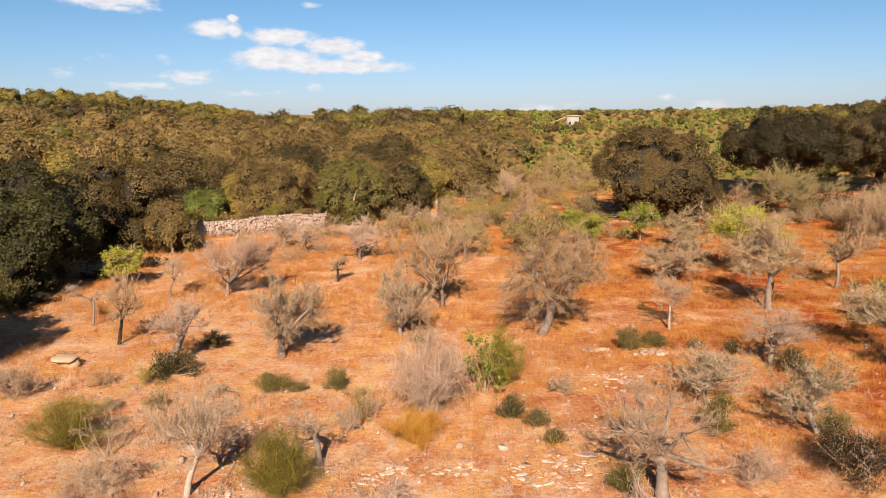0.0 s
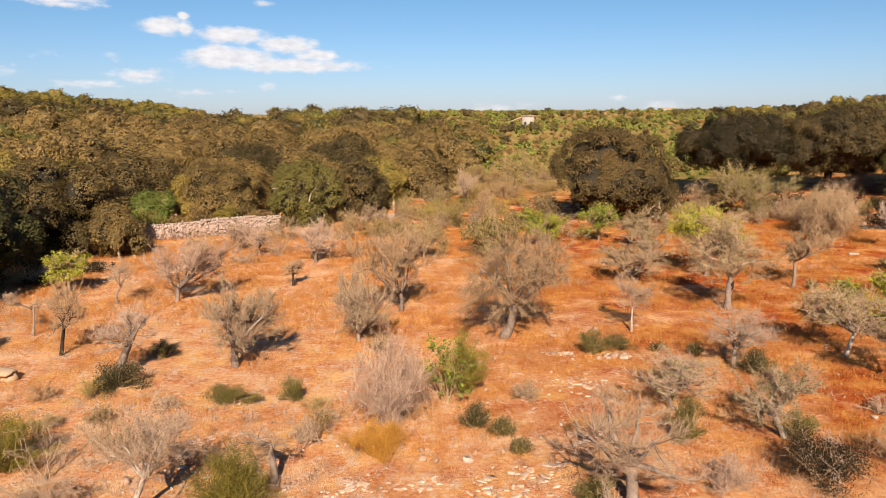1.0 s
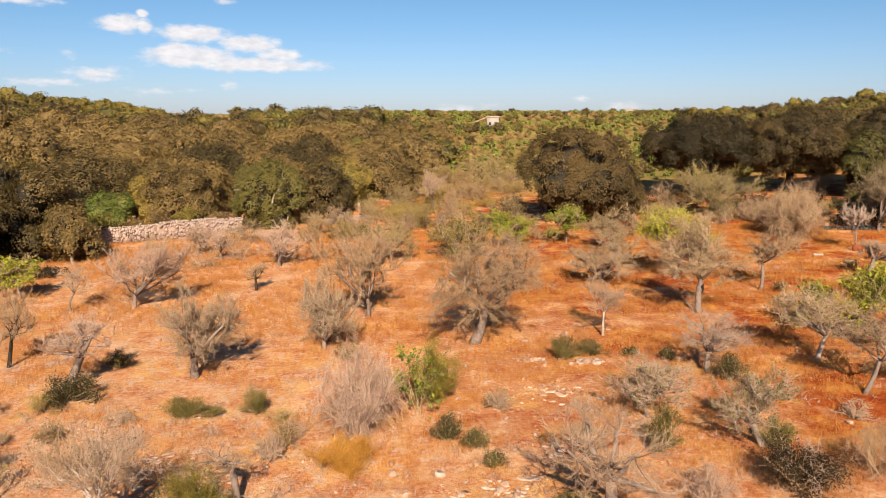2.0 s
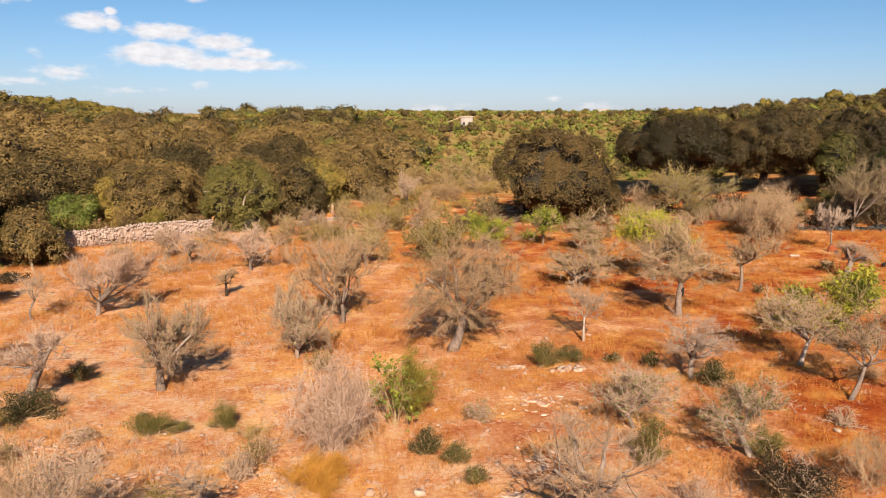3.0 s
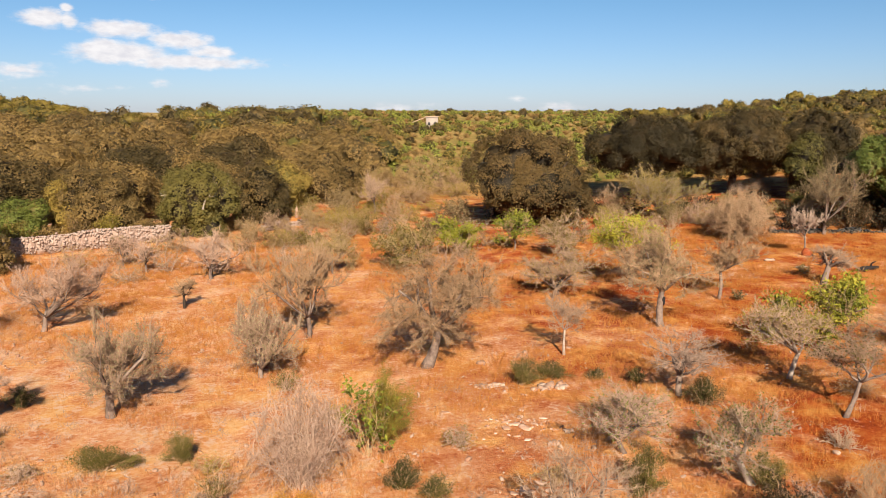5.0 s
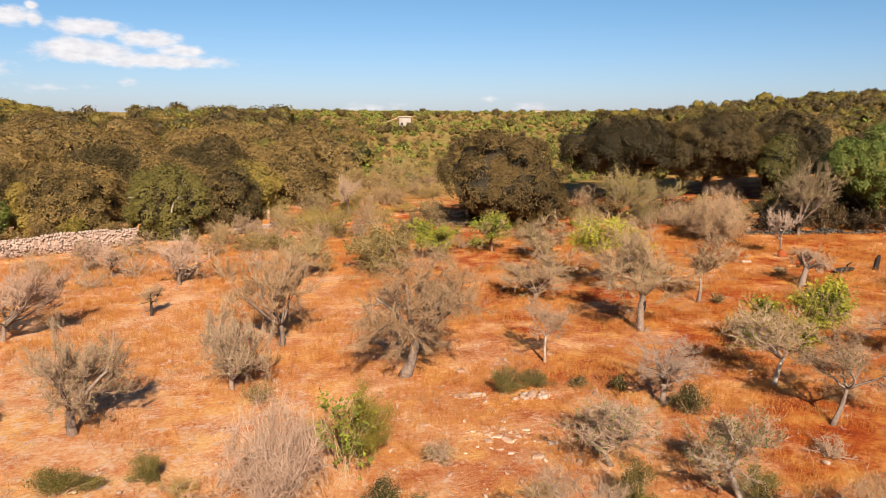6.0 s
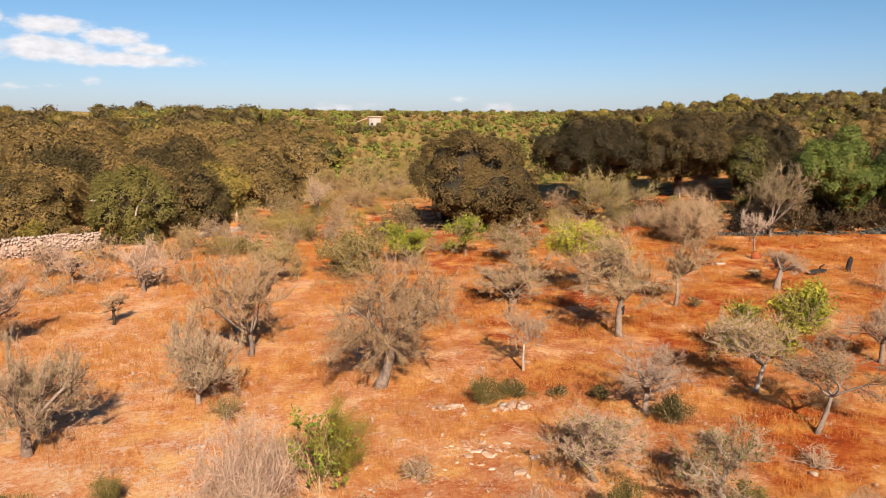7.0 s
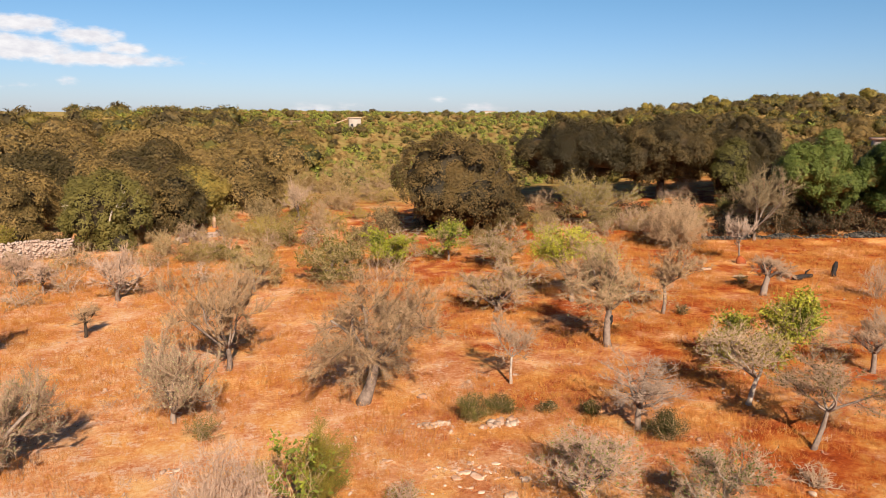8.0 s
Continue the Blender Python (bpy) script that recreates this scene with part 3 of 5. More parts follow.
def holm_oak(seed, width, low, top, label, leaf=None, lobes=60, lobe_r=1.15, clumps=900, per_clump=11, size=0.24, trunk_r=0.3, name="holm_oak", category="oak tree", bare=0, bark=None, inner=None,
             x=0.0, y=0.0, turn=0.0, depth=None, group="woodland trees", core=(16, 26)):
    clumps, per_clump, size = int(clumps * 1.9), per_clump * 2, size * 0.88
    lobes, lobe_r = max(12, int(lobes * 0.62)), lobe_r * 1.02
    rng = np.random.default_rng(seed)
    root = thing(name, x, y, ground_point(x, y) - 0.03, label, category, group, turn=turn)
    bark = bark or DARK_BARK
    fork = max(low * 1.1, top * 0.22)
    line = np.array([[0, 0, -0.1], [0.05, 0, fork * 0.35], [0.0, 0.08, fork * 0.7], [0.1, 0.05, fork]])
    part("trunk", lofted(line, trunk_r * np.array([1.5, 1.1, 0.95, 0.9]), 8, rng), bark, root, smooth=True)
    a = np.arange(5) * 1.257 + rng.uniform(0, 0.6, 5)
    way = np.stack([np.cos(a), np.sin(a), np.full(5, 0.9)], 1)
    p, r = grow(rng, np.tile(line[-1], (5, 1)), way, np.full(5, 0.45 * width) * rng.uniform(0.8, 1.1, 5), np.full(5, trunk_r * 0.55), 5, 0.12, 0.02, 0.3)
    p[..., 2] = np.minimum(p[..., 2], top * 0.85)
    for i in range(5):
        part("limb", lofted(p[i], r[i], 6, rng), bark, root, smooth=True)
    foliage, heap = lobed_crown(rng, width, low, top, lobes, lobe_r, clumps, per_clump, size, depth=depth)
    part("crown", foliage, leaf or OAK_LEAF, root)
    # Core mostly in a darker leaf tone: shade between clumps as colour.
    part("bough_mass", billows(rng, *heap, *core, 0.84, 0.12), inner or DARK_SHADE_LEAF, root, "crown core, mostly coloured darker as shade between the leaf clumps")
    if bare:
        a = rng.uniform(0, 2 * np.pi, bare)
        s = np.stack([np.cos(a) * width * 0.2, np.sin(a) * width * 0.2 - width * 0.2, np.full(bare, (low + top) * 0.5)], 1)
        w = np.stack([np.cos(a) * 0.5, np.sin(a) * 0.4 - 0.4, np.full(bare, 0.9)], 1)
        bp, br = grow(rng, s, w, np.full(bare, width * 0.3), np.full(bare, 0.07), 5, 0.25, 0.02, 0.4)
        s2, d2, q2, own2 = sprout(rng, bp, br, 5, 0.4, 1.0, 0.7)
        tp, tr = grow(rng, s2, d2, np.full(len(s2), width * 0.11), q2, 3, 0.3, 0.02, 0.3)
        for i in range(bare):
            mine = own2 == i
            part("dead_branch", join(tubes(*segments(bp[i:i + 1], br[i:i + 1]), 4), tubes(*segments(tp[mine], tr[mine]), 3)), PALE_BARK, root, "bleached grey dead branch")
    return root


def shrub(seed, x, y, width, height, label, leaf=None, count=1500, size=0.07, stems=14, category="shrub", name="shrub", depth=None, twig=None, slim=0.35, sparse=0.0, group="field shrubs"):
    """A low bush: stems from the root and small leaves along upright sprays."""
    rng = np.random.default_rng(seed)
    root = thing(name, x, y, ground_point(x, y) - 0.02, label, category, group)
    depth = depth or width
    a, tilt = rng.uniform(0, 2 * np.pi, stems), rng.uniform(0.05, 1.05, stems)
    way = np.stack([np.cos(a) * np.sin(tilt), np.sin(a) * np.sin(tilt), np.cos(tilt)], 1)
    p, r = grow(rng, rng.normal(0, 0.05, (stems, 3)) * [1, 1, 0], way, np.full(stems, 1.0) * rng.uniform(0.6, 1.0, stems), np.full(stems, 0.02), 4, 0.15, 0.03, 0.4)
    s2, d2, q2, own2 = sprout(rng, p, r, 9, 0.2, 1.0, 0.6)
    p2, r2 = grow(rng, s2, d2, rng.uniform(0.15, 0.4, len(s2)), np.full(len(s2), 0.007), 2, 0.2, 0.08, 0.4)
    hi = np.percentile(np.abs(p2.reshape(-1, 3)), 97, 0)
    k = np.array([width / 2 / hi[0], depth / 2 / hi[1], height / hi[2]])
    p, p2 = p * k, p2 * k
    for q in (p, p2):
        reach = np.sqrt((q[..., 0] / (width / 2)) ** 2 + (q[..., 1] / (depth / 2)) ** 2 + (q[..., 2] / height) ** 2)[..., None]
        q *= np.where(reach > 0.85, (0.85 + 0.7 * (reach - 0.85)) / np.maximum(reach, 0.1), 1.0)
    p2[..., 2], p[..., 2] = np.maximum(p2[..., 2], 0.03), np.maximum(p[..., 2], 0.0)
    for i in range(stems):
        mine = own2 == i
        part("stem", join(tubes(*segments(p[i:i + 1], r[i:i + 1]), 4), tubes(*segments(p2[mine], r2[mine]), 3)), twig or TWIG_BROWN, root)
    if count:
        u = rng.uniform(0, 1, (count, 1))
        pick = rng.integers(0, len(p2), count)
        at = p2[pick, 0] * (1 - u) + p2[pick, 2] * u + rng.normal(0, 0.035 + 0.03 * width, (count, 3)) * [1, 1, 0.7]
        at[:, 2] = np.maximum(at[:, 2], 0.03)
        part("foliage", leaves(rng, at, rng.standard_normal((count, 3)) + [0, -0.3, 0.5], size, slim), leaf or SHRUB_LEAF, root)
    return root


def bare_bush(seed, x, y, width, height, label, twig=None, stems=26, dense=1.0, category="dead bush", name="bare_bush", lift=0.0, stem_r=0.018, twig_r=0.007, leaf=None, leaf_count=0, leaf_size=0.05, group="dry bushes"):
    """A leafless bush: many stems from the ground that fork into twigs."""
    rng = np.random.default_rng(seed)
    root = thing(name, x, y, ground_point(x, y) - 0.02, label, category, group)
    a, tilt = rng.uniform(0, 2 * np.pi, stems), min(1.45, math.atan2(width / 2, 0.5 * height)) * np.sqrt(rng.uniform(0, 1, stems))
    way = np.stack([np.cos(a) * np.sin(tilt), np.sin(a) * np.sin(tilt), np.cos(tilt)], 1)
    p, r = grow(rng, rng.normal(0, 0.08, (stems, 3)) * [1, 1, 0], way, rng.uniform(0.6, 1.05, stems), np.full(stems, stem_r), 5, 0.2, lift, 0.3)
    s2, d2, q2, own2 = sprout(rng, p, r, max(2, int(8 * dense)), 0.2, 1.0, 0.8)
    p2, r2 = grow(rng, s2, d2, rng.uniform(0.2, 0.5, len(s2)), np.full(len(s2), twig_r * 1.3), 3, 0.18, lift, 0.5)
    s3, d3, q3, _ = sprout(rng, p2, r2, max(2, int(8 * dense)), 0.2, 1.0, 0.9)
    p3, r3 = grow(rng, s3, d3, rng.uniform(0.08, 0.25, len(s3)), np.full(len(s3), twig_r), 2, 0.2, lift, 0.4)
    hi = np.percentile(np.abs(p3.reshape(-1, 3)), 97, 0)
    k = np.array([width / 2 / hi[0], width / 2 / hi[1], height / hi[2]])
    p, p2, p3 = p * k, p2 * k, p3 * k
    for q in (p, p2, p3):
        reach = np.sqrt((q[..., 0] ** 2 + q[..., 1] ** 2) / (width / 2) ** 2 + (q[..., 2] / height) ** 2)[..., None]
        q *= np.where(reach > 0.9, (0.9 + 0.6 * (reach - 0.9)) / np.maximum(reach, 0.1), 1.0)
    for q in (p2, p3):
        q[..., 2] = np.maximum(q[..., 2], 0.03)
    for i in range(stems):
        mine = own2 == i
        part("stem", join(tubes(*segments(p[i:i + 1], r[i:i + 1]), 5 if y < 34 else 3), tubes(*segments(p2[mine], r2[mine]), 3) if y < 34 else spikes(p2[mine, 0], p2[mine, -1], r2[mine, 0])), twig or TWIG_GREY, root)
    part("twig_mass", twig_ends(p3, r3) if y < 34 else spikes(p3[:, 0], p3[:, 2], r3[:, 0]), twig or TWIG_GREY, root, kind="stuff")
    if leaf and leaf_count:
        ends = p3.reshape(-1, 3)
        at = ends[rng.integers(0, len(ends), leaf_count)] + rng.normal(0, 0.04, (leaf_count, 3))
        at[:, 2] = np.maximum(at[:, 2], 0.03)
        part("foliage", leaves(rng, at, rng.standard_normal((leaf_count, 3)) + [0, -0.2, 0.6], leaf_size), leaf, root)
    return root


def chunk(rng, sides=7, flat=1.0):
    """A broken, many-cornered stone of radius about 1: flat faces, sharp uneven edges."""
    turn = (np.arange(sides) + rng.uniform(-0.32, 0.32, sides)) * 2 * np.pi / sides
    out = rng.uniform(0.5, 1.15, sides)
    rings = []
    for z, k in ((-0.6, 0.9), (0.1, 1.0), (0.62, 0.74)):
        r = out * k * rng.uniform(0.86, 1.1, sides)
        rings.append(np.stack([np.cos(turn) * r, np.sin(turn) * r, z + rng.normal(0, 0.13, sides)], 1))
    v = np.concatenate(rings + [[[0, 0, -0.7]], [[rng.normal(0, 0.15), rng.normal(0, 0.15), 0.68 + rng.normal(0, 0.1)]]]) * [1, 1, flat]
    k = np.arange(sides)
    n = (k + 1) % sides
    t = []
    for o in (0, sides):
        t += [np.stack([o + k, o + n, o + sides + n], 1), np.stack([o + k, o + sides + n, o + sides + k], 1)]
    t += [np.stack([n, k, 0 * k + 3 * sides], 1), np.stack([2 * sides + k, 2 * sides + n, 0 * k + 3 * sides + 1], 1)]
    return v, np.concatenate(t)


def rock(seed, x, y, w, d, h, label, mat=None, turn=0.0, name="rock", group="field rocks"):
    rng = np.random.default_rng(seed)
    v, t = chunk(rng, 9)
    v = v * [w / 2, d / 2, h * 0.75] + [0, 0, h * 0.25]
    ob = new(name, tri_mesh(name, v, t, mat or STONE))
    ob.matrix_basis = pose(x, y, ground_point(x, y), 0, 0, turn)
    return tagged(ob, label, "rock", group)


def outcrop(seed, x, y, w, d, h, label, turn=0.0, count=26, big=1.0):
    """Broken bedrock: jagged stones crowded together, half sunk."""
    rng = np.random.default_rng(seed)
    root = thing("rock_outcrop", x, y, ground_point(x, y), label, "rock", "field rocks", turn=turn)
    flush = h <= 0.12
    for _ in range(int(count * 0.65) if flush else count):
        v, t = chunk(rng, int(rng.integers(5, 9)))
        k = big * (0.05 + 0.2 * rng.random() ** 1.8 if flush else 0.03 + 0.17 * rng.random() ** 2.2)
        a = rng.uniform(0, 2 * np.pi)
        v = v * [k * rng.uniform(0.7, 1.3), k * rng.uniform(0.4, 0.8), 0.03 if flush else min(h, 0.6 * k) * rng.uniform(0.5, 1.0)]
        v = np.stack([v[:, 0] * math.cos(a) - v[:, 1] * math.sin(a), v[:, 0] * math.sin(a) + v[:, 1] * math.cos(a), v[:, 2] + 0.25 * v[:, 0] * rng.normal(0, 0.25 if flush else 0.6)], 1)
        part("stone", (v + [rng.normal(0, 0.27) * w, rng.normal(0, 0.27) * d, 0.0], t), BEDROCK if flush else STONE, root)
    return root


# ---------- the orchard, near trees ----------
G = "old grey almond tree, almost leafless, standing in red earth"
orchard_tree(1001, 4.15, 31.6, 4.3, 4.4, 1.4, 0.19, "large old almond tree with dense brown-olive twigs and leaning trunk", lean=(0.45, 0.0), shift=(0.4, 0.0), skirt=0.5, twig=TWIG_BROWN, dense=2.2, limbs=8,
             droop=0.1, rise=0.0, open_angle=1.3, leaf=OLIVE_LEAF, leaf_count=6000, leaf_size=0.06)
orchard_tree(2, -6.35, 28.6, 2.9, 3.15, 0.75, 0.14, "bushy grey-green almond tree with upright twigs and short trunk", shift=(0.25, 0), skirt=0.12, twig=TWIG_GREY, dense=1.61, limbs=7, open_angle=1.0, leaf=SAGE_LEAF, leaf_count=3800)
bare_bush(3, -0.5, 22.9, 2.6, 2.75, "large pinkish-grey dead bush of dense arching twigs on red earth", TWIG_PINK, stems=46, dense=1.15, lift=0.05, stem_r=0.019, twig_r=0.006)
shrub(4, 1.85, 25.3, 1.65, 2.0, "feathery olive-green broom bush beside a dead bush", BROOM_LEAF, 20000, 0.042, 30, "bush", "broom_bush", twig=BROOM_LEAF)
bare_bush(5, 1.3, 24.5, 1.7, 2.3, "thin bush with bright yellow-green leaves on bare stems", TWIG_OLIVE, stems=11, dense=0.60, stem_r=0.009, twig_r=0.004, category="bush", name="leafy_bush", leaf=YELLOW_LEAF, leaf_count=560, leaf_size=0.13)
orchard_tree(6, 5.2, 17.15, 2.75, 2.75, 1.2, 0.15, "pale grey leafless almond tree with stout trunk and spreading twigs", lean=(-0.05, 0.1), shift=(-0.1, 0.1), bark=BARK, twig=TWIG_GREY, dense=1.25, limbs=7, open_angle=1.25, droop=0.05, skirt=0.08)
bare_bush(61, 4.55, 16.9, 1.0, 1.0, "pale drooping twigs beside an almond trunk", TWIG_PALE, stems=14, dense=0.7, lift=-0.2)
orchard_tree(7, 10.9, 21.0, 2.4, 2.15, 0.65, 0.1, "leaning olive-grey almond tree with thin twigs over a dark shrub", lean=(-0.35, 0.1), shift=(-0.35, 0.1), bark=PALE_BARK, twig=TWIG_GREY, dense=1.1, limbs=7, open_angle=1.05, skirt=0.3, leaf=BUSH_LEAF, leaf_count=1900)
orchard_tree(8, 12.1, 27.2, 3.0, 2.15, 0.7, 0.1, "pale grey dead almond tree with fine upright twigs", shift=(0.1, 0), bark=BARK, twig=TWIG_PALE, dense=0.75, limbs=6, open_angle=0.95, skirt=0.08)
orchard_tree(9, 8.45, 23.3, 2.5, 1.85, 0.5, 0.07, "low almond tree with bleached limbs and sparse green leaves", lean=(-0.25, 0), bark=BARK, twig=TWIG_PINK, dense=1.0, limbs=7, open_angle=1.0, skirt=0.4, leaf=BUSH_LEAF, leaf_count=1300)
orchard_tree(10, 15.45, 35.4, 3.5, 4.4, 1.6, 0.15, "grey-olive almond tree with a thick hollow trunk and rounded crown", shift=(-0.15, 0), twig=TWIG_BROWN, dense=1.72, limbs=8, open_angle=1.3, droop=0.05, rise=0.03, skirt=0.4, leaf=SAGE_LEAF, leaf_count=6000)
orchard_tree(11, 17.5, 43.1, 3.9, 4.1, 0.7, 0.12, "almond tree with a patch of yellow-green leaves in its top", dense=1.4, limbs=6, twig=TWIG_BROWN, leaf=YELLOW_LEAF, leaf_count=3600, leaf_size=0.12, leaf_high=True, bunches=34)
orchard_tree(12, 9.75, 32.1, 1.7, 2.65, 1.05, 0.05, "slender sparse almond tree with a pale forked trunk", bark=PALE_BARK, twig=TWIG_GREY, dense=0.80, limbs=4, open_angle=1.0)
orchard_tree(13, 12.8, 42.0, 3.6, 2.7, 0.35, 0.12, G, shift=(0.0, 0), twig=TWIG_GREY, leaf=BROOM_LEAF, leaf_count=1800, dense=1.6, limbs=7, open_angle=1.2)
orchard_tree(14, 20.7, 39.5, 2.8, 3.3, 1.5, 0.085, "young almond tree with a thin trunk and small brownish crown", shift=(0.65, 0), twig=TWIG_BROWN, dense=1.15, limbs=6, open_angle=1.3, leaf=OLIVE_LEAF, leaf_count=780)
orchard_tree(15, 16.8, 28.0, 2.6, 2.8, 0.95, 0.085, "grey almond tree with a pale leaning trunk and few green leaves", lean=(0.38, 0.1), shift=(-0.3, 0.2), bark=PALE_BARK, twig=TWIG_GREY, dense=1.26, limbs=6, open_angle=1.3, leaf=BROOM_LEAF, leaf_count=2400, leaf_size=0.09)
orchard_tree(16, 20.1, 30.6, 3.7, 3.1, 0.7, 0.1, "fig-like tree with bright yellow-green leaves on a bare base", category="fruit tree", lean=(-0.1, 0.1), shift=(-0.1, 0), bark=BARK, twig=TWIG_OLIVE, dense=0.4, limbs=6, open_angle=1.3,
             leaf=FIG_LEAF, leaf_count=9500, leaf_size=0.14, bunches=36, bunch_r=0.25, name="fruit_tree")
orchard_tree(17, 16.35, 24.5, 3.1, 2.7, 1.1, 0.075, "dark-limbed almond tree with a pale leaning forked trunk", lean=(0.5, 0.1), shift=(0.75, 0.2), bark=BARK, twig=TWIG_GREY, dense=1.38, limbs=5, open_angle=1.25, leaf=OAK_GREEN, leaf_count=2200)
orchard_tree(18, 23.7, 29.6, 2.4, 2.4, 0.8, 0.1, G, twig=TWIG_GREY, dense=1.15, limbs=6, open_angle=1.2)
orchard_tree(19, -13.5, 30.5, 1.7, 3.0, 1.1, 0.07, "small dark-trunked almond tree with sparse bare twigs", lean=(0.2, 0), shift=(0.28, 0), twig=TWIG_BROWN, dense=0.80, limbs=5, bark=DARK_BARK, open_angle=1.1)
orchard_tree(20, -10.5, 28.0, 2.1, 2.5, 1.15, 0.15, "crooked pinkish-grey almond tree with a thick leaning trunk", lean=(0.55, 0), shift=(0.45, 0), twig=TWIG_PINK, dense=1.1, limbs=5, skirt=0.1, open_angle=1.3)
orchard_tree(21, -11.5, 39.3, 3.9, 3.3, 0.65, 0.1, "wide pinkish-grey almond tree with a haze of twigs", lean=(0.1, 0), shift=(0.65, 0), twig=TWIG_PINK, dense=1.26, limbs=7, open_angle=1.25)
orchard_tree(22, -5.5, 49.2, 2.9, 2.65, 0.6, 0.1, G, shift=(0.15, 0), twig=TWIG_PINK, dense=0.92, limbs=6, twig_r=0.01)
orchard_tree(23, -6.05, 42.4, 1.1, 1.5, 0.65, 0.07, "cut dead almond stump with a few short twigs", bark=DARK_BARK, twig=TWIG_BROWN, dense=0.60, limbs=4)
orchard_tree(24, -17.9, 41.9, 2.1, 2.3, 0.5, 0.08, "small tree with fresh yellow-green leaves by the wood", category="fruit tree", twig=TWIG_OLIVE, dense=0.60, limbs=5, leaf=YELLOW_LEAF, leaf_count=2200, leaf_size=0.13, bunches=60, bunch_r=0.14, name="fruit_tree")
orchard_tree(25, -15.9, 33.4, 1.9, 2.0, 1.2, 0.05, "thin crooked dead tree with bare bent branches", bark=BARK, twig=TWIG_GREY, lean=(0.15, 0), shift=(-0.35, 0), dense=0.30, limbs=3, open_angle=1.2)
orchard_tree(26, -14.3, 39.0, 1.7, 2.5, 0.9, 0.05, "thin bare dead sapling with few branches", bark=BARK, twig=TWIG_GREY, lean=(0.2, 0), shift=(0.3, 0), dense=0.30, limbs=4)
orchard_tree(27, -0.15, 36.3, 3.6, 4.1, 0.9, 0.1, "brown-grey almond tree with dense fine twigs", shift=(-0.5, 0), leaf=OLIVE_LEAF, leaf_count=1500, twig=TWIG_BROWN, dense=1.49, limbs=7, open_angle=1.15)
orchard_tree(28, -1.9, 31.5, 2.3, 2.75, 0.35, 0.09, "grey-green almond tree, bushy, with upright twigs", shift=(0.2, 0), twig=TWIG_GREY, dense=1.38, limbs=7, open_angle=1.0, leaf=SAGE_LEAF, leaf_count=3000)
orchard_tree(29, 28.4, 41.7, 1.9, 2.15, 1.05, 0.17, "old stub of a tree with arched grey twigs", lean=(0.25, 0), shift=(0.6, 0), bark=BARK, twig=TWIG_GREY, dense=1.15, limbs=5, droop=0.2, open_angle=1.4)
orchard_tree(30, 33.2, 50.2, 2.1, 3.2, 1.35, 0.06, "slim white dead tree with bare forked branches", bark=BARK, twig=TWIG_PALE, dense=0.50, limbs=5, twig_r=0.012)
orchard_tree(31, 39.3, 56.3, 4.6, 5.6, 1.0, 0.12, "tall thin brownish almond tree before dark oaks", shift=(0.5, 0), twig=TWIG_DARK, dense=1.15, limbs=7, twig_r=0.011, leaf=OLIVE_LEAF, leaf_count=1820, leaf_size=0.1)
bare_bush(32, 31.9, 56.0, 4.9, 3.8, "dome-shaped brown bush of very dense fine twigs", TWIG_BROWN, stems=44, dense=1.5, lift=0.02, twig_r=0.009, category="bush", name="dome_bush", leaf=OLIVE_LEAF, leaf_count=4500, leaf_size=0.09)
orchard_tree(33, 30.6, 66.5, 6.2, 4.3, 0.5, 0.12, "wide olive-green almond tree before dark oaks", twig=TWIG_DARK, dense=1.15, limbs=8, twig_r=0.013, leaf=BROOM_LEAF, leaf_count=5000, leaf_size=0.12)
orchard_tree(34, 16.9, 52.2, 3.6, 2.8, 0.4, 0.1, "grey-green almond tree with low dense crown", twig=TWIG_GREY, dense=1.15, limbs=7, twig_r=0.011, leaf=BROOM_LEAF, leaf_count=3000, leaf_size=0.09)
orchard_tree(35, 10.0, 53.6, 2.8, 2.5, 0.4, 0.07, "round small tree with bright yellow-green leaves", category="fruit tree", twig=TWIG_OLIVE, dense=0.60, limbs=6, leaf=YELLOW_LEAF, leaf_count=4500, leaf_size=0.15, name="fruit_tree")
orchard_tree(36, 5.9, 50.5, 3.6, 2.6, 0.35, 0.08, "bushy olive-green almond tree", twig=TWIG_OLIVE, dense=1.03, limbs=7, twig_r=0.01, leaf=BROOM_LEAF, leaf_count=3800, leaf_size=0.12)
orchard_tree(37, 1.4, 49.5, 2.5, 2.45, 0.5, 0.08, "small almond tree with yellowish olive leaves", twig=TWIG_OLIVE, dense=0.92, limbs=6, twig_r=0.01, leaf=BROOM_LEAF, leaf_count=700, leaf_size=0.09)
orchard_tree(38, 14.4, 55.6, 2.7, 2.6, 0.7, 0.07, "small tree with light green leaves and thin trunk", category="fruit tree", twig=TWIG_OLIVE, dense=0.50, limbs=6, leaf=YELLOW_LEAF, leaf_count=1100, leaf_size=0.17, bunches=20, bunch_r=0.24, name="fruit_tree")
orchard_tree(39, -9.5, 51.6, 1.6, 1.9, 0.6, 0.06, G, twig=TWIG_PINK, dense=0.60, limbs=5, twig_r=0.01)
orchard_tree(40, -11.3, 54.1, 1.8, 1.9, 0.6, 0.06, G, twig=TWIG_PINK, dense=0.60, limbs=5, twig_r=0.01)
orchard_tree(41, -6.45, 17.6, 2.1, 2.7, 1.0, 0.075, "grey almond tree with a pale curved trunk and upright fine twigs", lean=(0.33, 0.1), shift=(0.36, 0.1), bark=PALE_BARK, twig=TWIG_GREY, dense=0.75, limbs=8, open_angle=0.95, skirt=0.1, leaf=OLIVE_LEAF, leaf_count=500)
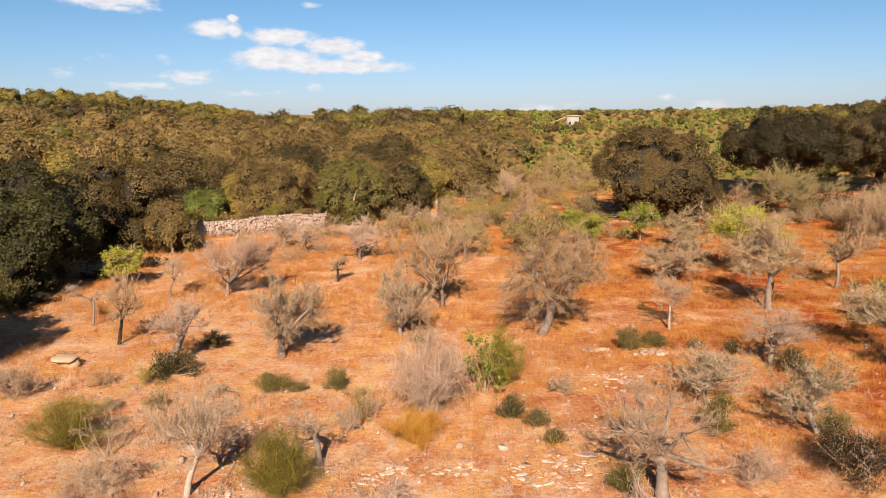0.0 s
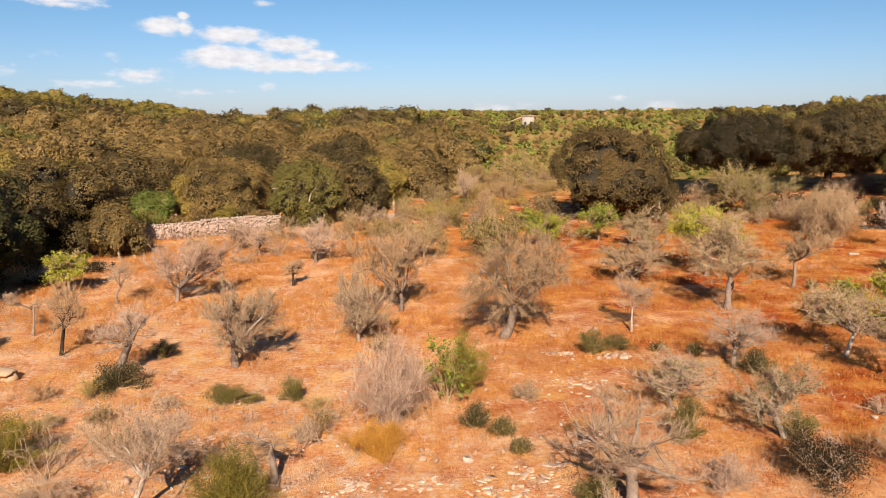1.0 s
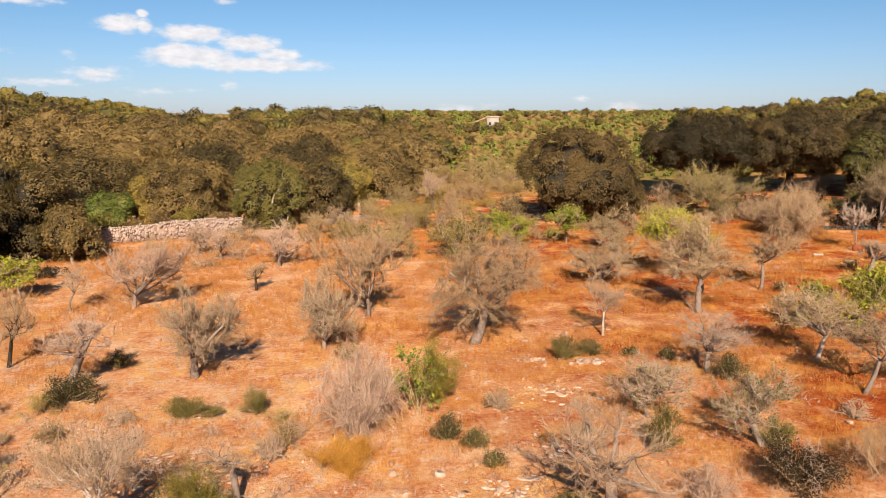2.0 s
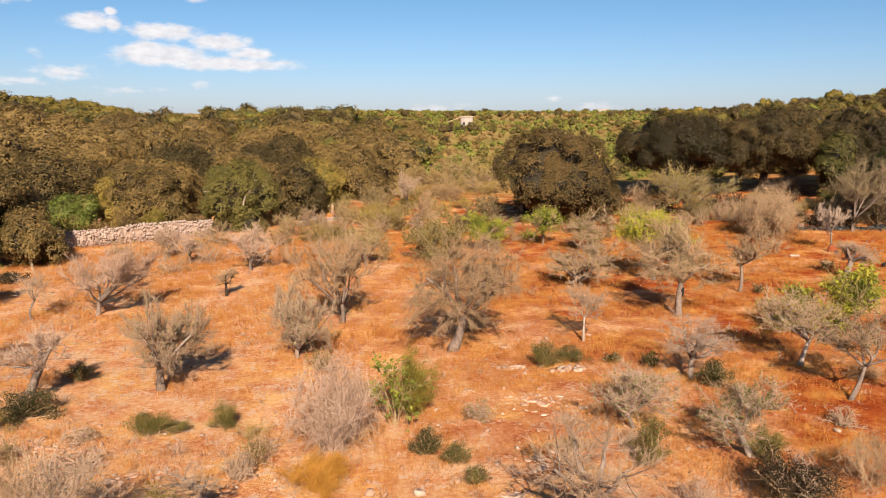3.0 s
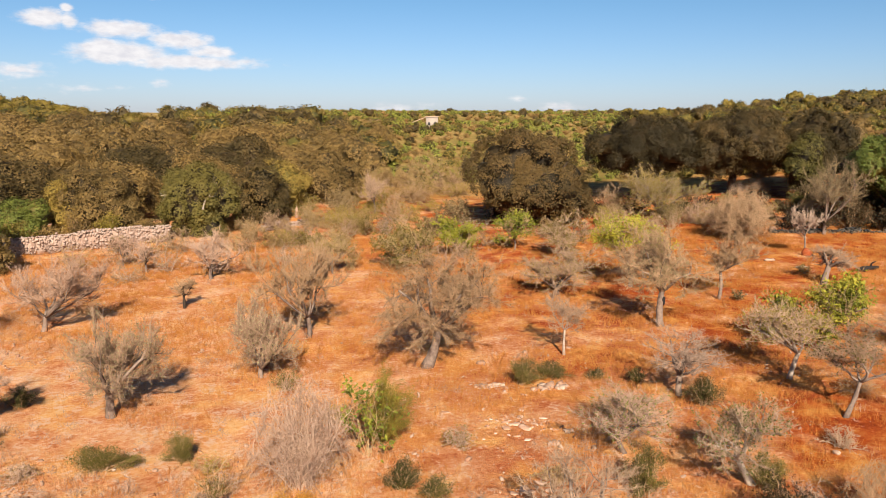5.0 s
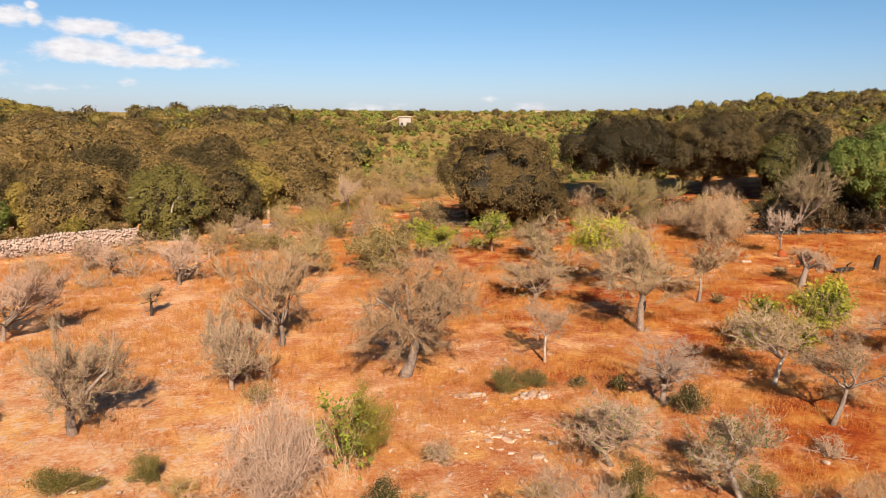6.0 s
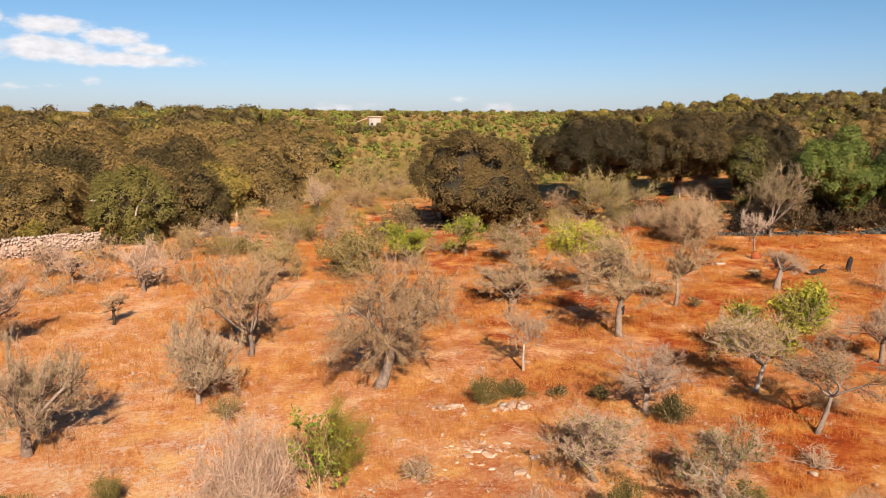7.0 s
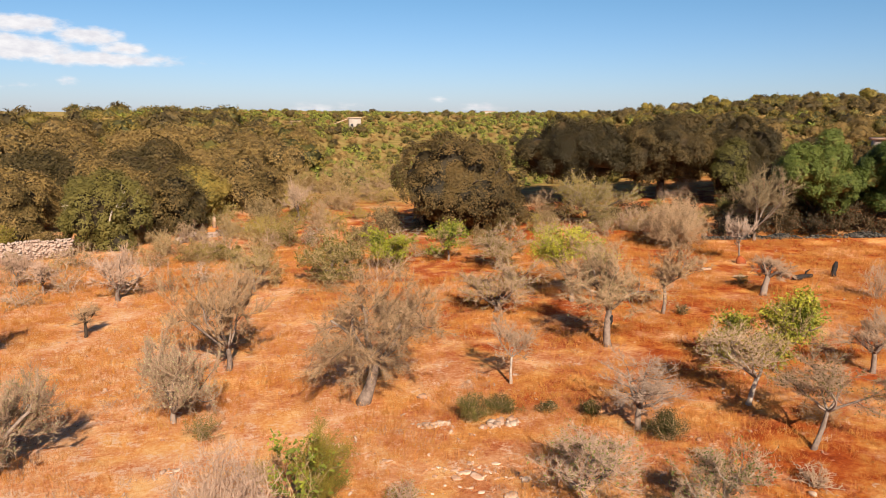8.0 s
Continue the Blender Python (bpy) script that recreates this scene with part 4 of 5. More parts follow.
orchard_tree(42, -3.4, 19.3, 1.4, 1.35, 1.0, 0.09, "twisted cut almond stump with short twigs", lean=(-0.1, 0), shift=(-0.25, 0), bark=BARK, twig=TWIG_GREY, dense=0.40, limbs=4, open_angle=1.6)
orchard_tree(43, 32.0, 56.5, 2.9, 3.5, 0.8, 0.08, G, twig=TWIG_BROWN, dense=0.92, limbs=6, twig_r=0.011)

hollow = bpy.data.objects["almond_tree.006"]
rng = np.random.default_rng(77)
v, t = blob(rng, 0.2, 1.0, 5, 8)
part("burnt_hollow", (v * [0.12, 0.12, 0.2] + [0.05, -0.09, 1.2], t), CHARRED, hollow, "black burnt hollow in the trunk")

# far rows of the orchard, bare bushes and saplings
FAR = "dry grey-brown almond bush at the far edge of the field"
for k, (bx, by, bw, bh, tw) in enumerate((
    (-4.1, 62.0, 2.7, 1.9, TWIG_OLIVE), (-2.4, 67.0, 2.5, 1.6, TWIG_GREY), (0.5, 68.0, 2.4, 1.9, TWIG_OLIVE), (7.8, 70.0, 3.4, 2.6, TWIG_BROWN), (10.8, 82.0, 4.6, 2.4, TWIG_BROWN),
    (15.6, 88.0, 6.0, 2.6, TWIG_BROWN), (-1.2, 61.0, 2.4, 1.7, TWIG_GREY), (27.6, 69.5, 2.9, 3.0, TWIG_BROWN), (33.1, 64.0, 3.2, 2.0, TWIG_PINK), (46.0, 77.0, 5.0, 2.4, TWIG_PALE))):
    bare_bush(60 + k, bx, by, bw, bh, FAR, tw, stems=20, dense=1.03, twig_r=0.01, category="dry bush", leaf=(DRY_LEAF, OLIVE_LEAF)[k % 2], leaf_count=900, leaf_size=0.1)
for k, (bx, by, bw, bh) in enumerate(((12.4, 67.5, 3.3, 2.3), (9.6, 61.8, 2.5, 1.9), (3.2, 72.5, 3.4, 2.6), (20.5, 78.0, 4.5, 2.4))):
    bare_bush(75 + k, bx, by, bw, bh, "olive-green bush with thin leaves at the field edge", TWIG_OLIVE, stems=20, dense=0.92, twig_r=0.012, category="bush", name="leafy_bush", leaf=OLIVE_LEAF, leaf_count=3640, leaf_size=0.13)
random.seed(5)
for k in range(46):
    bx, by = random.uniform(-14, 13), random.uniform(48, 66)
    if k > 34:
        bx, by = random.uniform(18, 40), random.uniform(56, 66)
    if by > 60 + 0.45 * (bx + 14) and bx < 0:
        by -= 6
    bare_bush(700 + k, bx, by, random.uniform(1.6, 3.2), random.uniform(0.9, 1.9), "small dry bush in the far rows of the field", (TWIG_PINK, TWIG_GREY, TWIG_OLIVE, TWIG_PALE)[k % 4], stems=14, dense=0.62,
              twig_r=0.009, category="dry bush", leaf=(DRY_LEAF, OLIVE_LEAF)[k % 2], leaf_count=700, leaf_size=0.08)
random.seed(8)
for k in range(44):
    bx, by = random.uniform(-4, 17), random.uniform(56, 96)
    if abs(bx - 6 - 0.12 * (by - 66)) > 8.5 or (bx > 12 and by < 72):
        bx = random.uniform(1, 11) + 0.12 * (by - 66)
    bare_bush(800 + k, bx, by, random.uniform(2.0, 4.0), random.uniform(0.9, 1.9), "dry tan scrub bush past the orchard", (TWIG_BROWN, TWIG_OLIVE, TWIG_BROWN, TWIG_OLIVE)[k % 4], stems=14, dense=0.75,
              twig_r=0.009, category="dry bush", leaf=(DRY_LEAF, BROOM_LEAF, BROOM_LEAF)[k % 3], leaf_count=1500, leaf_size=0.1)
random.seed(9)
for k in range(16):
    bx = 20.0 + 1.6 * k
    bare_bush(860 + k, bx, 66.0 - 0.22 * (bx - 20) + random.uniform(-2.5, 2.0), random.uniform(2.0, 3.6), random.uniform(1.2, 2.4), "dry olive-grey bush before dark oaks", (TWIG_DARK, TWIG_OLIVE, TWIG_PINK)[k % 3], stems=14, dense=0.8,
              twig_r=0.01, category="dry bush", leaf=(BROOM_LEAF, OLIVE_LEAF, DRY_LEAF)[k % 3], leaf_count=1000, leaf_size=0.1)
orchard_tree(80, 6.2, 73.0, 2.4, 3.7, 1.2, 0.07, "thin bare tree at the wood's edge", twig=TWIG_GREY, dense=0.80, limbs=5, twig_r=0.013)
for k, (bx, by, bw, bh) in enumerate(((13, 96, 5, 3), (19, 99, 6, 3.2), (8.5, 92, 4, 2.8), (23, 92, 5, 2.6), (17, 108, 6, 3), (24, 110, 6, 3))):
    bare_bush(90 + k, bx, by, bw, bh, "dry pinkish-tan scrub bush on the slope", (TWIG_OLIVE, TWIG_BROWN)[k % 2], stems=20, dense=0.8, twig_r=0.011, category="dry bush", leaf=(DRY_LEAF, BROOM_LEAF)[k % 2], leaf_count=2200, leaf_size=0.13)

# ---------- low shrubs and dead wood in the field ----------
LOW = "low dark green shrub on red earth"
for k, (sx, sy, sw, sd, sh, n) in enumerate((
    (-5.7, 24.8, 1.8, 0.9, 0.65, 1800), (-3.7, 25.0, 0.85, 0.7, 0.78, 1000), (2.0, 22.3, 0.9, 0.7, 0.8, 1000), (2.7, 21.7, 0.8, 0.7, 0.55, 700), (3.1, 20.5, 0.6, 0.5, 0.42, 500),
    (-9.4, 30.0, 0.9, 0.8, 0.65, 800), (7.1, 29.1, 1.15, 1.0, 0.95, 1500), (8.3, 29.6, 1.15, 0.9, 0.6, 1200), (7.9, 20.9, 0.95, 0.9, 1.35, 1600), (12.4, 26.2, 1.2, 1.0, 0.95, 1500),
    (4.5, 17.5, 0.95, 0.8, 0.8, 1000), (11.1, 20.7, 1.0, 0.9, 0.95, 1300), (9.9, 29.3, 0.7, 0.6, 0.35, 400), (11.2, 28.6, 0.6, 0.6, 0.6, 500))):
    shrub(120 + k, sx, sy, sw, sh, LOW, SHRUB_LEAF, int(4.5 * n), 0.05, 18, depth=sd)
shrub(140, -9.9, 26.6, 1.7, 0.9, "dense dark green cushion shrub at a tree foot", OAK_GREEN, 5000, 0.07, 20)
shrub(141, -10.5, 25.9, 1.4, 0.6, "yellowish feathery low shrub on stony earth", BROOM_LEAF, 1300, 0.06, 16)
shrub(142, -4.15, 17.7, 1.75, 1.6, "tall feathery green broom bush on stony ground", BROOM_LEAF, 24000, 0.042, 34, "bush", "broom_bush", twig=BROOM_LEAF)
shrub(143, -10.6, 20.5, 2.2, 1.45, "wide feathery olive-green broom bush", BROOM_LEAF, 22000, 0.042, 32, "bush", "broom_bush", twig=BROOM_LEAF)
shrub(144, -2.8, 24.1, 1.1, 0.4, "low straggly olive shrub", BROOM_LEAF, 700, 0.05, 12)
shrub(145, -2.6, 22.3, 1.0, 0.8, "thin feathery green shrub among dead twigs", BROOM_LEAF, 900, 0.05, 14)
shrub(146, -1.0, 29.9, 1.2, 0.7, "olive-green shrub at the foot of an almond tree", SHRUB_LEAF, 1300, 0.06, 14)
shrub(147, -0.9, 20.8, 1.6, 0.9, "golden dry broom tuft", GOLD_LEAF, 12000, 0.055, 30, "grass tuft", "grass_tuft", slim=0.25, twig=GOLD_LEAF)
# Dark shrub whose leaf colour also takes in the shadow around it.
shrub(148, 10.4, 18.5, 2.4, 1.15, "dark green shrub, its colour deepened for shade, under bleached bare branches", DARK_SHADE_LEAF, 11000, 0.06, 24)
shrub(149, 29.2, 44.5, 1.1, 0.6, "small dark shrub in the grass", SHRUB_LEAF, 700, 0.07, 12)
shrub(150, 21.6, 39.2, 0.8, 0.55, "small dark shrub at a tree foot", SHRUB_LEAF, 600, 0.07, 12)
random.seed(31)
for k, (sx, sy) in enumerate(((-2.4, 23.3), (-9.3, 23.5), (-7.7, 24.6), (-12.1, 25.6), (3.9, 24.6), (6.1, 21.9), (-4.9, 20.4), (0.6, 26.6), (12.9, 24.7), (18.3, 26.4), (-10.9, 23.2), (2.4, 27.5), (-6.6, 20.9), (9.2, 26.1))):
    bare_bush(180 + k, sx, sy, random.uniform(0.9, 1.7), random.uniform(0.35, 0.7), "low pinkish dead brush on stony red earth", (TWIG_PINK, TWIG_BROWN)[k % 2], stems=18, dense=0.9, stem_r=0.008, twig_r=0.005,
              category="dry brush", leaf=(STRAW, BROOM_LEAF, DRY_LEAF)[k % 3], leaf_count=500, leaf_size=0.05)
bare_bush(160, 10.9, 18.4, 1.9, 1.35, "bleached bare branches over a dark shrub", TWIG_PALE, stems=12, dense=0.80, stem_r=0.012, twig_r=0.005)
bare_bush(161, -9.4, 19.7, 1.6, 1.6, "bleached dead branches fanning from the ground", TWIG_GREY, stems=8, dense=0.60, stem_r=0.014, twig_r=0.005)
bare_bush(162, -8.8, 17.6, 2.4, 1.0, "pale dry twiggy bush on red earth", TWIG_GREY, stems=30, dense=1.2, stem_r=0.008, twig_r=0.004)
bare_bush(163, -14.6, 24.7, 1.7, 1.15, "grey dead bush of tangled twigs", TWIG_GREY, stems=24, dense=1.15)
bare_bush(164, -3.0, 21.5, 1.0, 0.75, "small heap of grey dead twigs", TWIG_GREY, stems=18, dense=0.92)
bare_bush(165, 7.9, 18.1, 1.6, 0.9, "thin pinkish dry bush", TWIG_PINK, stems=18, dense=1.0, stem_r=0.01, twig_r=0.005)
bare_bush(166, -8.0, 20.8, 1.6, 1.4, "thin brown dry bush on stony earth", TWIG_BROWN, stems=18, dense=0.92)
bare_bush(167, -7.2, 22.6, 2.0, 0.6, "pinkish low dry brush on stony earth", TWIG_PINK, stems=22, dense=0.80)
bare_bush(168, 14.7, 22.6, 1.2, 0.55, "low grey dry brush in golden grass", TWIG_GREY, stems=16, dense=0.80)
bare_bush(169, 34.0, 39.4, 2.0, 2.2, "bare grey bush at the field's far side", TWIG_GREY, stems=20, dense=0.92)
bare_bush(170, -1.6, 17.0, 1.8, 0.7, "pale dry twiggy bush on stony earth", TWIG_PINK, stems=20, dense=0.80)
bare_bush(171, 12.9, 18.9, 1.8, 1.5, "thin grey-brown bare bush", TWIG_BROWN, stems=18, dense=1.2, stem_r=0.01, twig_r=0.005)


def stump(seed, x, y, height, radius, lean, label, mat, category="stump", name="tree_stump"):
    rng = np.random.default_rng(seed)
    root = thing(name, x, y, ground_point(x, y) - 0.03, label, category)
    line = np.array([[0, 0, -0.05], [lean * 0.2, 0, height * 0.3], [lean * 0.6, 0.03, height * 0.65], [lean, 0.0, height]])
    part("trunk", lofted(line, radius * np.array([1.4, 1.05, 0.9, 0.45]), 8, rng, 0.14), mat, root)
    part("spur", lofted(np.array([[lean * 0.6, 0, height * 0.6], [lean * 0.6 - 0.18, 0, height * 0.82]]), np.array([0.06, 0.03]), 5, rng), mat, root)
    return root


stump(200, 36.1, 44.9, 0.95, 0.17, 0.22, "charred black broken tree stump in dry grass", CHARRED)
stump(201, 33.3, 50.0, 0.5, 0.28, -0.1, "rotten red-brown wood at a dead tree's foot", RED_ROT)


def fallen_log(x, y, length, radius, turn, label):
    rng = np.random.default_rng(7)
    root = thing("fallen_log", x, y, ground_point(x, y), label, "log", turn=turn)
    k = np.linspace(-0.5, 0.5, 6)
    line = np.stack([k * length, 0.08 * np.sin(5 * k), radius * 0.9 + 0 * k], 1)
    part("trunk", lofted(line, radius * np.array([0.7, 1.0, 1.1, 0.9, 0.8, 0.6]), 8, rng, 0.15), CHARRED, root)
    part("branch", lofted(np.array([[0.2, 0, 0.15], [0.5, 0.2, 0.4], [0.9, 0.25, 0.5]]), np.array([0.06, 0.05, 0.03]), 5, rng), CHARRED, root)


fallen_log(33.6, 44.6, 1.7, 0.17, 10, "dark charred fallen log with a broken branch")
fallen_log(-15.6, 21.6, 3.4, 0.07, 35, "thin dark fallen branch lying on stony earth")

# ---------- rocks ----------
W = "pale limestone rock half sunk in red earth"
O = "jagged pale limestone outcrop in red earth beside shrubs"
outcrop(301, 6.0, 29.15, 1.1, 0.6, 0.3, O, -20, 48, 1.25)
outcrop(302, 8.05, 28.7, 1.15, 0.5, 0.3, O, 5, 48, 1.25)
outcrop(303, -5.3, 17.7, 1.5, 1.3, 0.4, O, 30)
outcrop(304, 2.3, 18.6, 2.4, 1.5, 0.12, O, -25, 48)
outcrop(3041, 3.4, 19.3, 2.2, 1.2, 0.1, O, 10, 40)
outcrop(3044, 0.2, 18.8, 1.6, 0.9, 0.1, O, 10, 36)
outcrop(3045, 5.2, 21.6, 2.0, 1.0, 0.08, O, 30, 40)
outcrop(3046, 5.9, 25.8, 2.8, 1.6, 0.08, O, -30, 70)
outcrop(3050, -4.6, 20.0, 2.6, 1.2, 0.09, O, 15, 60)
outcrop(3051, -7.2, 21.2, 2.4, 1.1, 0.09, O, -10, 55)
outcrop(3052, -1.6, 18.6, 2.2, 0.9, 0.09, O, 25, 45)
outcrop(3047, -5.6, 22.0, 2.2, 1.0, 0.1, O, 20, 46)
outcrop(3048, -8.6, 24.2, 2.0, 0.9, 0.1, O, -15, 40)
outcrop(3042, -2.0, 27.9, 0.9, 0.5, 0.24, O, 10)
outcrop(3043, 20.4, 34.0, 1.6, 0.8, 0.2, O, 15)
rock(305, 6.6, 24.2, 0.6, 0.4, 0.1, W, turn=15)
rock(306, 7.35, 24.9, 0.4, 0.3, 0.1, W)
rock(309, 14.3, 22.2, 0.3, 0.25, 0.08, W)
rock(310, 6.3, 31.6, 0.6, 0.35, 0.14, W)
rock(314, 1.6, 20.1, 0.35, 0.3, 0.16, W)
rock(315, 0.4, 20.3, 0.3, 0.25, 0.15, W)
rock(319, -7.2, 19.4, 0.35, 0.3, 0.2, W)
rock(322, 29.6, 48.6, 0.8, 0.5, 0.2, W)
rock(323, 30.2, 46.2, 1.1, 0.6, 0.15, "flat pale outcrop of limestone in red earth")
rock(324, 28.6, 64.0, 1.0, 0.6, 0.5, W)
rock(325, 36.4, 58.6, 0.7, 0.5, 0.5, W)


def slab_seat():
    """A big flat stone lying on a smaller one."""
    root = thing("stone_slab", -14.3, 27.7, 0, "flat tan stone slab resting on a smaller stone", "rock", turn=-8)
    rng = np.random.default_rng(330)
    v, t = chunk(rng, 11)
    part("slab", (v * [0.86, 0.42, 0.1] + [0, 0, 0.31], t), TAN_STONE, root)
    v, t = chunk(rng, 8)
    part("support", (v * [0.46, 0.3, 0.24] + [0.1, 0, 0.1], t), TAN_STONE, root)


slab_seat()


# ---------- holm oaks round the field ----------
OAK = "broad dark holm oak with a dense brown-green crown"
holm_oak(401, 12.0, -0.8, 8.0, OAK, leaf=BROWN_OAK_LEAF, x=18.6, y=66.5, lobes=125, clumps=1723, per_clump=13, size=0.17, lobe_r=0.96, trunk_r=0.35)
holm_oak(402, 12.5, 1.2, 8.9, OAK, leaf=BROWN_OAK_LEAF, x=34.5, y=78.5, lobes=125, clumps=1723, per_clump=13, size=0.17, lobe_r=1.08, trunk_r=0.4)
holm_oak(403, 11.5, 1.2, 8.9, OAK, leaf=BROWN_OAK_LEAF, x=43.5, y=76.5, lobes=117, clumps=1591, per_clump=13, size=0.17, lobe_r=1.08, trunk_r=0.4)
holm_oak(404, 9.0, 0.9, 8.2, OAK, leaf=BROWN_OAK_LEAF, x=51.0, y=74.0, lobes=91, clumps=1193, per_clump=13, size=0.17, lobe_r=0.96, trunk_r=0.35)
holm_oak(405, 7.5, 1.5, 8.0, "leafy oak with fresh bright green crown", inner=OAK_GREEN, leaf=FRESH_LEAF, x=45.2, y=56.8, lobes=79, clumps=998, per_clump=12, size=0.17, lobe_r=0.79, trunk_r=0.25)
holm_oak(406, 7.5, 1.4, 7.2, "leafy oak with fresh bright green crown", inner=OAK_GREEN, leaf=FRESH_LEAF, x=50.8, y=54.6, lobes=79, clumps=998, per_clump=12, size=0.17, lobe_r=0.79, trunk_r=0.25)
holm_oak(407, 6.8, -0.9, 5.4, "rounded green holm oak with bleached dead branches", inner=DARK_SHADE_LEAF, leaf=OAK_GREEN, x=-8.2, y=66.0, lobes=74, clumps=873, per_clump=12, size=0.17, lobe_r=0.79, trunk_r=0.25, bare=5)
holm_oak(408, 7.2, -0.9, 5.3, "rounded brown-green holm oak behind a stone wall", inner=DARK_SHADE_LEAF, x=-15.6, y=68.5, lobes=74, clumps=873, per_clump=12, size=0.17, lobe_r=0.79, trunk_r=0.25)
holm_oak(409, 10.0, -0.9, 6.6, OAK, leaf=OAK_LEAF, inner=DARK_SHADE_LEAF, x=-23.4, y=53.5, lobes=94, clumps=1248, per_clump=12, size=0.17, lobe_r=0.93, trunk_r=0.3)
holm_oak(410, 8.5, -0.9, 6.6, "dark green holm oak at the field's edge", leaf=OAK_GREEN, inner=DARK_SHADE_LEAF, x=-24.0, y=43.5, lobes=86, clumps=1060, per_clump=12, size=0.17, lobe_r=0.90, trunk_r=0.3)
holm_oak(411, 8.0, -0.9, 6.2, "dark green holm oak at the field's edge", leaf=OAK_GREEN, inner=DARK_SHADE_LEAF, x=-23.2, y=39.3, lobes=85, clumps=998, per_clump=12, size=0.17, lobe_r=0.79, trunk_r=0.3)
holm_oak(419, 4.6, -0.6, 3.5, "low dark holm oak at the end of a stone wall", leaf=OAK_LEAF, inner=DARK_SHADE_LEAF, x=-19.3, y=52.6, lobes=34, clumps=468, per_clump=12, size=0.17, lobe_r=0.6, trunk_r=0.15)
holm_oak(420, 8.2, -0.5, 6.0, "dark green holm oak shading the field's edge", leaf=OAK_GREEN, inner=DARK_SHADE_LEAF, x=-20.7, y=25.6, lobes=80, clumps=900, per_clump=10, size=0.17, lobe_r=0.85, trunk_r=0.3)
# Low near-black shrubs added to stand for shade at the oaks' feet.
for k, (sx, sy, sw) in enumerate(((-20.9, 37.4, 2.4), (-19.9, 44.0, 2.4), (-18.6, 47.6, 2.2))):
    shrub(490 + k, sx, sy, sw, 0.5, "low dark shrubs put in as shade under the edge of oaks", DARK_SHADE_LEAF, 3000, 0.1, 16, "undergrowth", "evergreen_shrub", slim=0.5, group="undergrowth")
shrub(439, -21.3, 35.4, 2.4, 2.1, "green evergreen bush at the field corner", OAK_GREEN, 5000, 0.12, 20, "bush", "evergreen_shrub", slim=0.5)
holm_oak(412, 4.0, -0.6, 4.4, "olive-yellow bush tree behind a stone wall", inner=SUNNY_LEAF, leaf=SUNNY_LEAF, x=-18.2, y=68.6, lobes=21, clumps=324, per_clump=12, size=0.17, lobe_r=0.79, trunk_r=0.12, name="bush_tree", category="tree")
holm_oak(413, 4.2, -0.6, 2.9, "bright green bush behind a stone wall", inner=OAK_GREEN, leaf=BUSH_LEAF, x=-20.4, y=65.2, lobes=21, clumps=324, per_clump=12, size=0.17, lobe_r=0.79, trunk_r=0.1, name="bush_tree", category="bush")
holm_oak(414, 3.4, 0.3, 6.6, "pale silvery-grey narrow tree among dark oaks", inner=DARK_SHADE_LEAF, leaf=OLIVE_LEAF, x=57.0, y=77.0, lobes=23, clumps=324, per_clump=12, size=0.17, lobe_r=0.79, trunk_r=0.15, name="bush_tree", category="tree")
holm_oak(415, 4.4, 0.3, 6.0, "olive-green rounded tree before dark oaks", inner=DARK_SHADE_LEAF, leaf=OAK_GREEN, x=47.0, y=70.0, lobes=25, clumps=399, per_clump=12, size=0.17, lobe_r=0.90, trunk_r=0.15, name="bush_tree", category="tree")

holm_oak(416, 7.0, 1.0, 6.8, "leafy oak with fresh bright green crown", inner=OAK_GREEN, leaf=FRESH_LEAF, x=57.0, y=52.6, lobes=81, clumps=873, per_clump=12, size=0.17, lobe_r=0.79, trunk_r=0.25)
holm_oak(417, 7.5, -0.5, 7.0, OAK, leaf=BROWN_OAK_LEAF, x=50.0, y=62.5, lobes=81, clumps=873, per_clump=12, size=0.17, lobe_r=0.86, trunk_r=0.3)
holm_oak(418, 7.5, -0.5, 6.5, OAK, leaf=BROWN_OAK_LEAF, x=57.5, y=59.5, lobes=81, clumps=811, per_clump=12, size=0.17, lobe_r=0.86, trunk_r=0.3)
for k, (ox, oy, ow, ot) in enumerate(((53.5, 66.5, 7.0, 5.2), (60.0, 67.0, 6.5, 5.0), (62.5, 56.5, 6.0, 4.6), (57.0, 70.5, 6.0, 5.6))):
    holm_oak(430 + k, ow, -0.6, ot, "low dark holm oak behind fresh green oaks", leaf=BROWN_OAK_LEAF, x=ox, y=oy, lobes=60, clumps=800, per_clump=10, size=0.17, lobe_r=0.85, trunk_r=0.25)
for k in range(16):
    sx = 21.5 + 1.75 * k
    shrub(480 + k, sx, 70.5 - 0.05 * (sx - 21) ** 1.3 + 1.2 * math.sin(5.1 * k), 2.2 + 0.5 * (k % 3), 1.0 + 0.45 * (k % 3), "dark evergreen undergrowth at the foot of oaks", (BROWN_OAK_LEAF, SHRUB_LEAF, DARK_SHADE_LEAF)[k % 3], 1500, 0.15, 12, "undergrowth", "evergreen_shrub", slim=0.5, group="undergrowth")
# Shrubs added in near-black leaf for the shade under the green oaks.
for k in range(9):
    shrub(440 + k, 38.0 + 2.1 * k, 58.3 - 0.72 * k, 3.0, 1.9 + 0.4 * (k % 3), "dark evergreen shrubs added as shade behind a low wall", DARK_SHADE_LEAF, 1800, 0.16, 14, "undergrowth", "evergreen_shrub", slim=0.5, group="undergrowth")

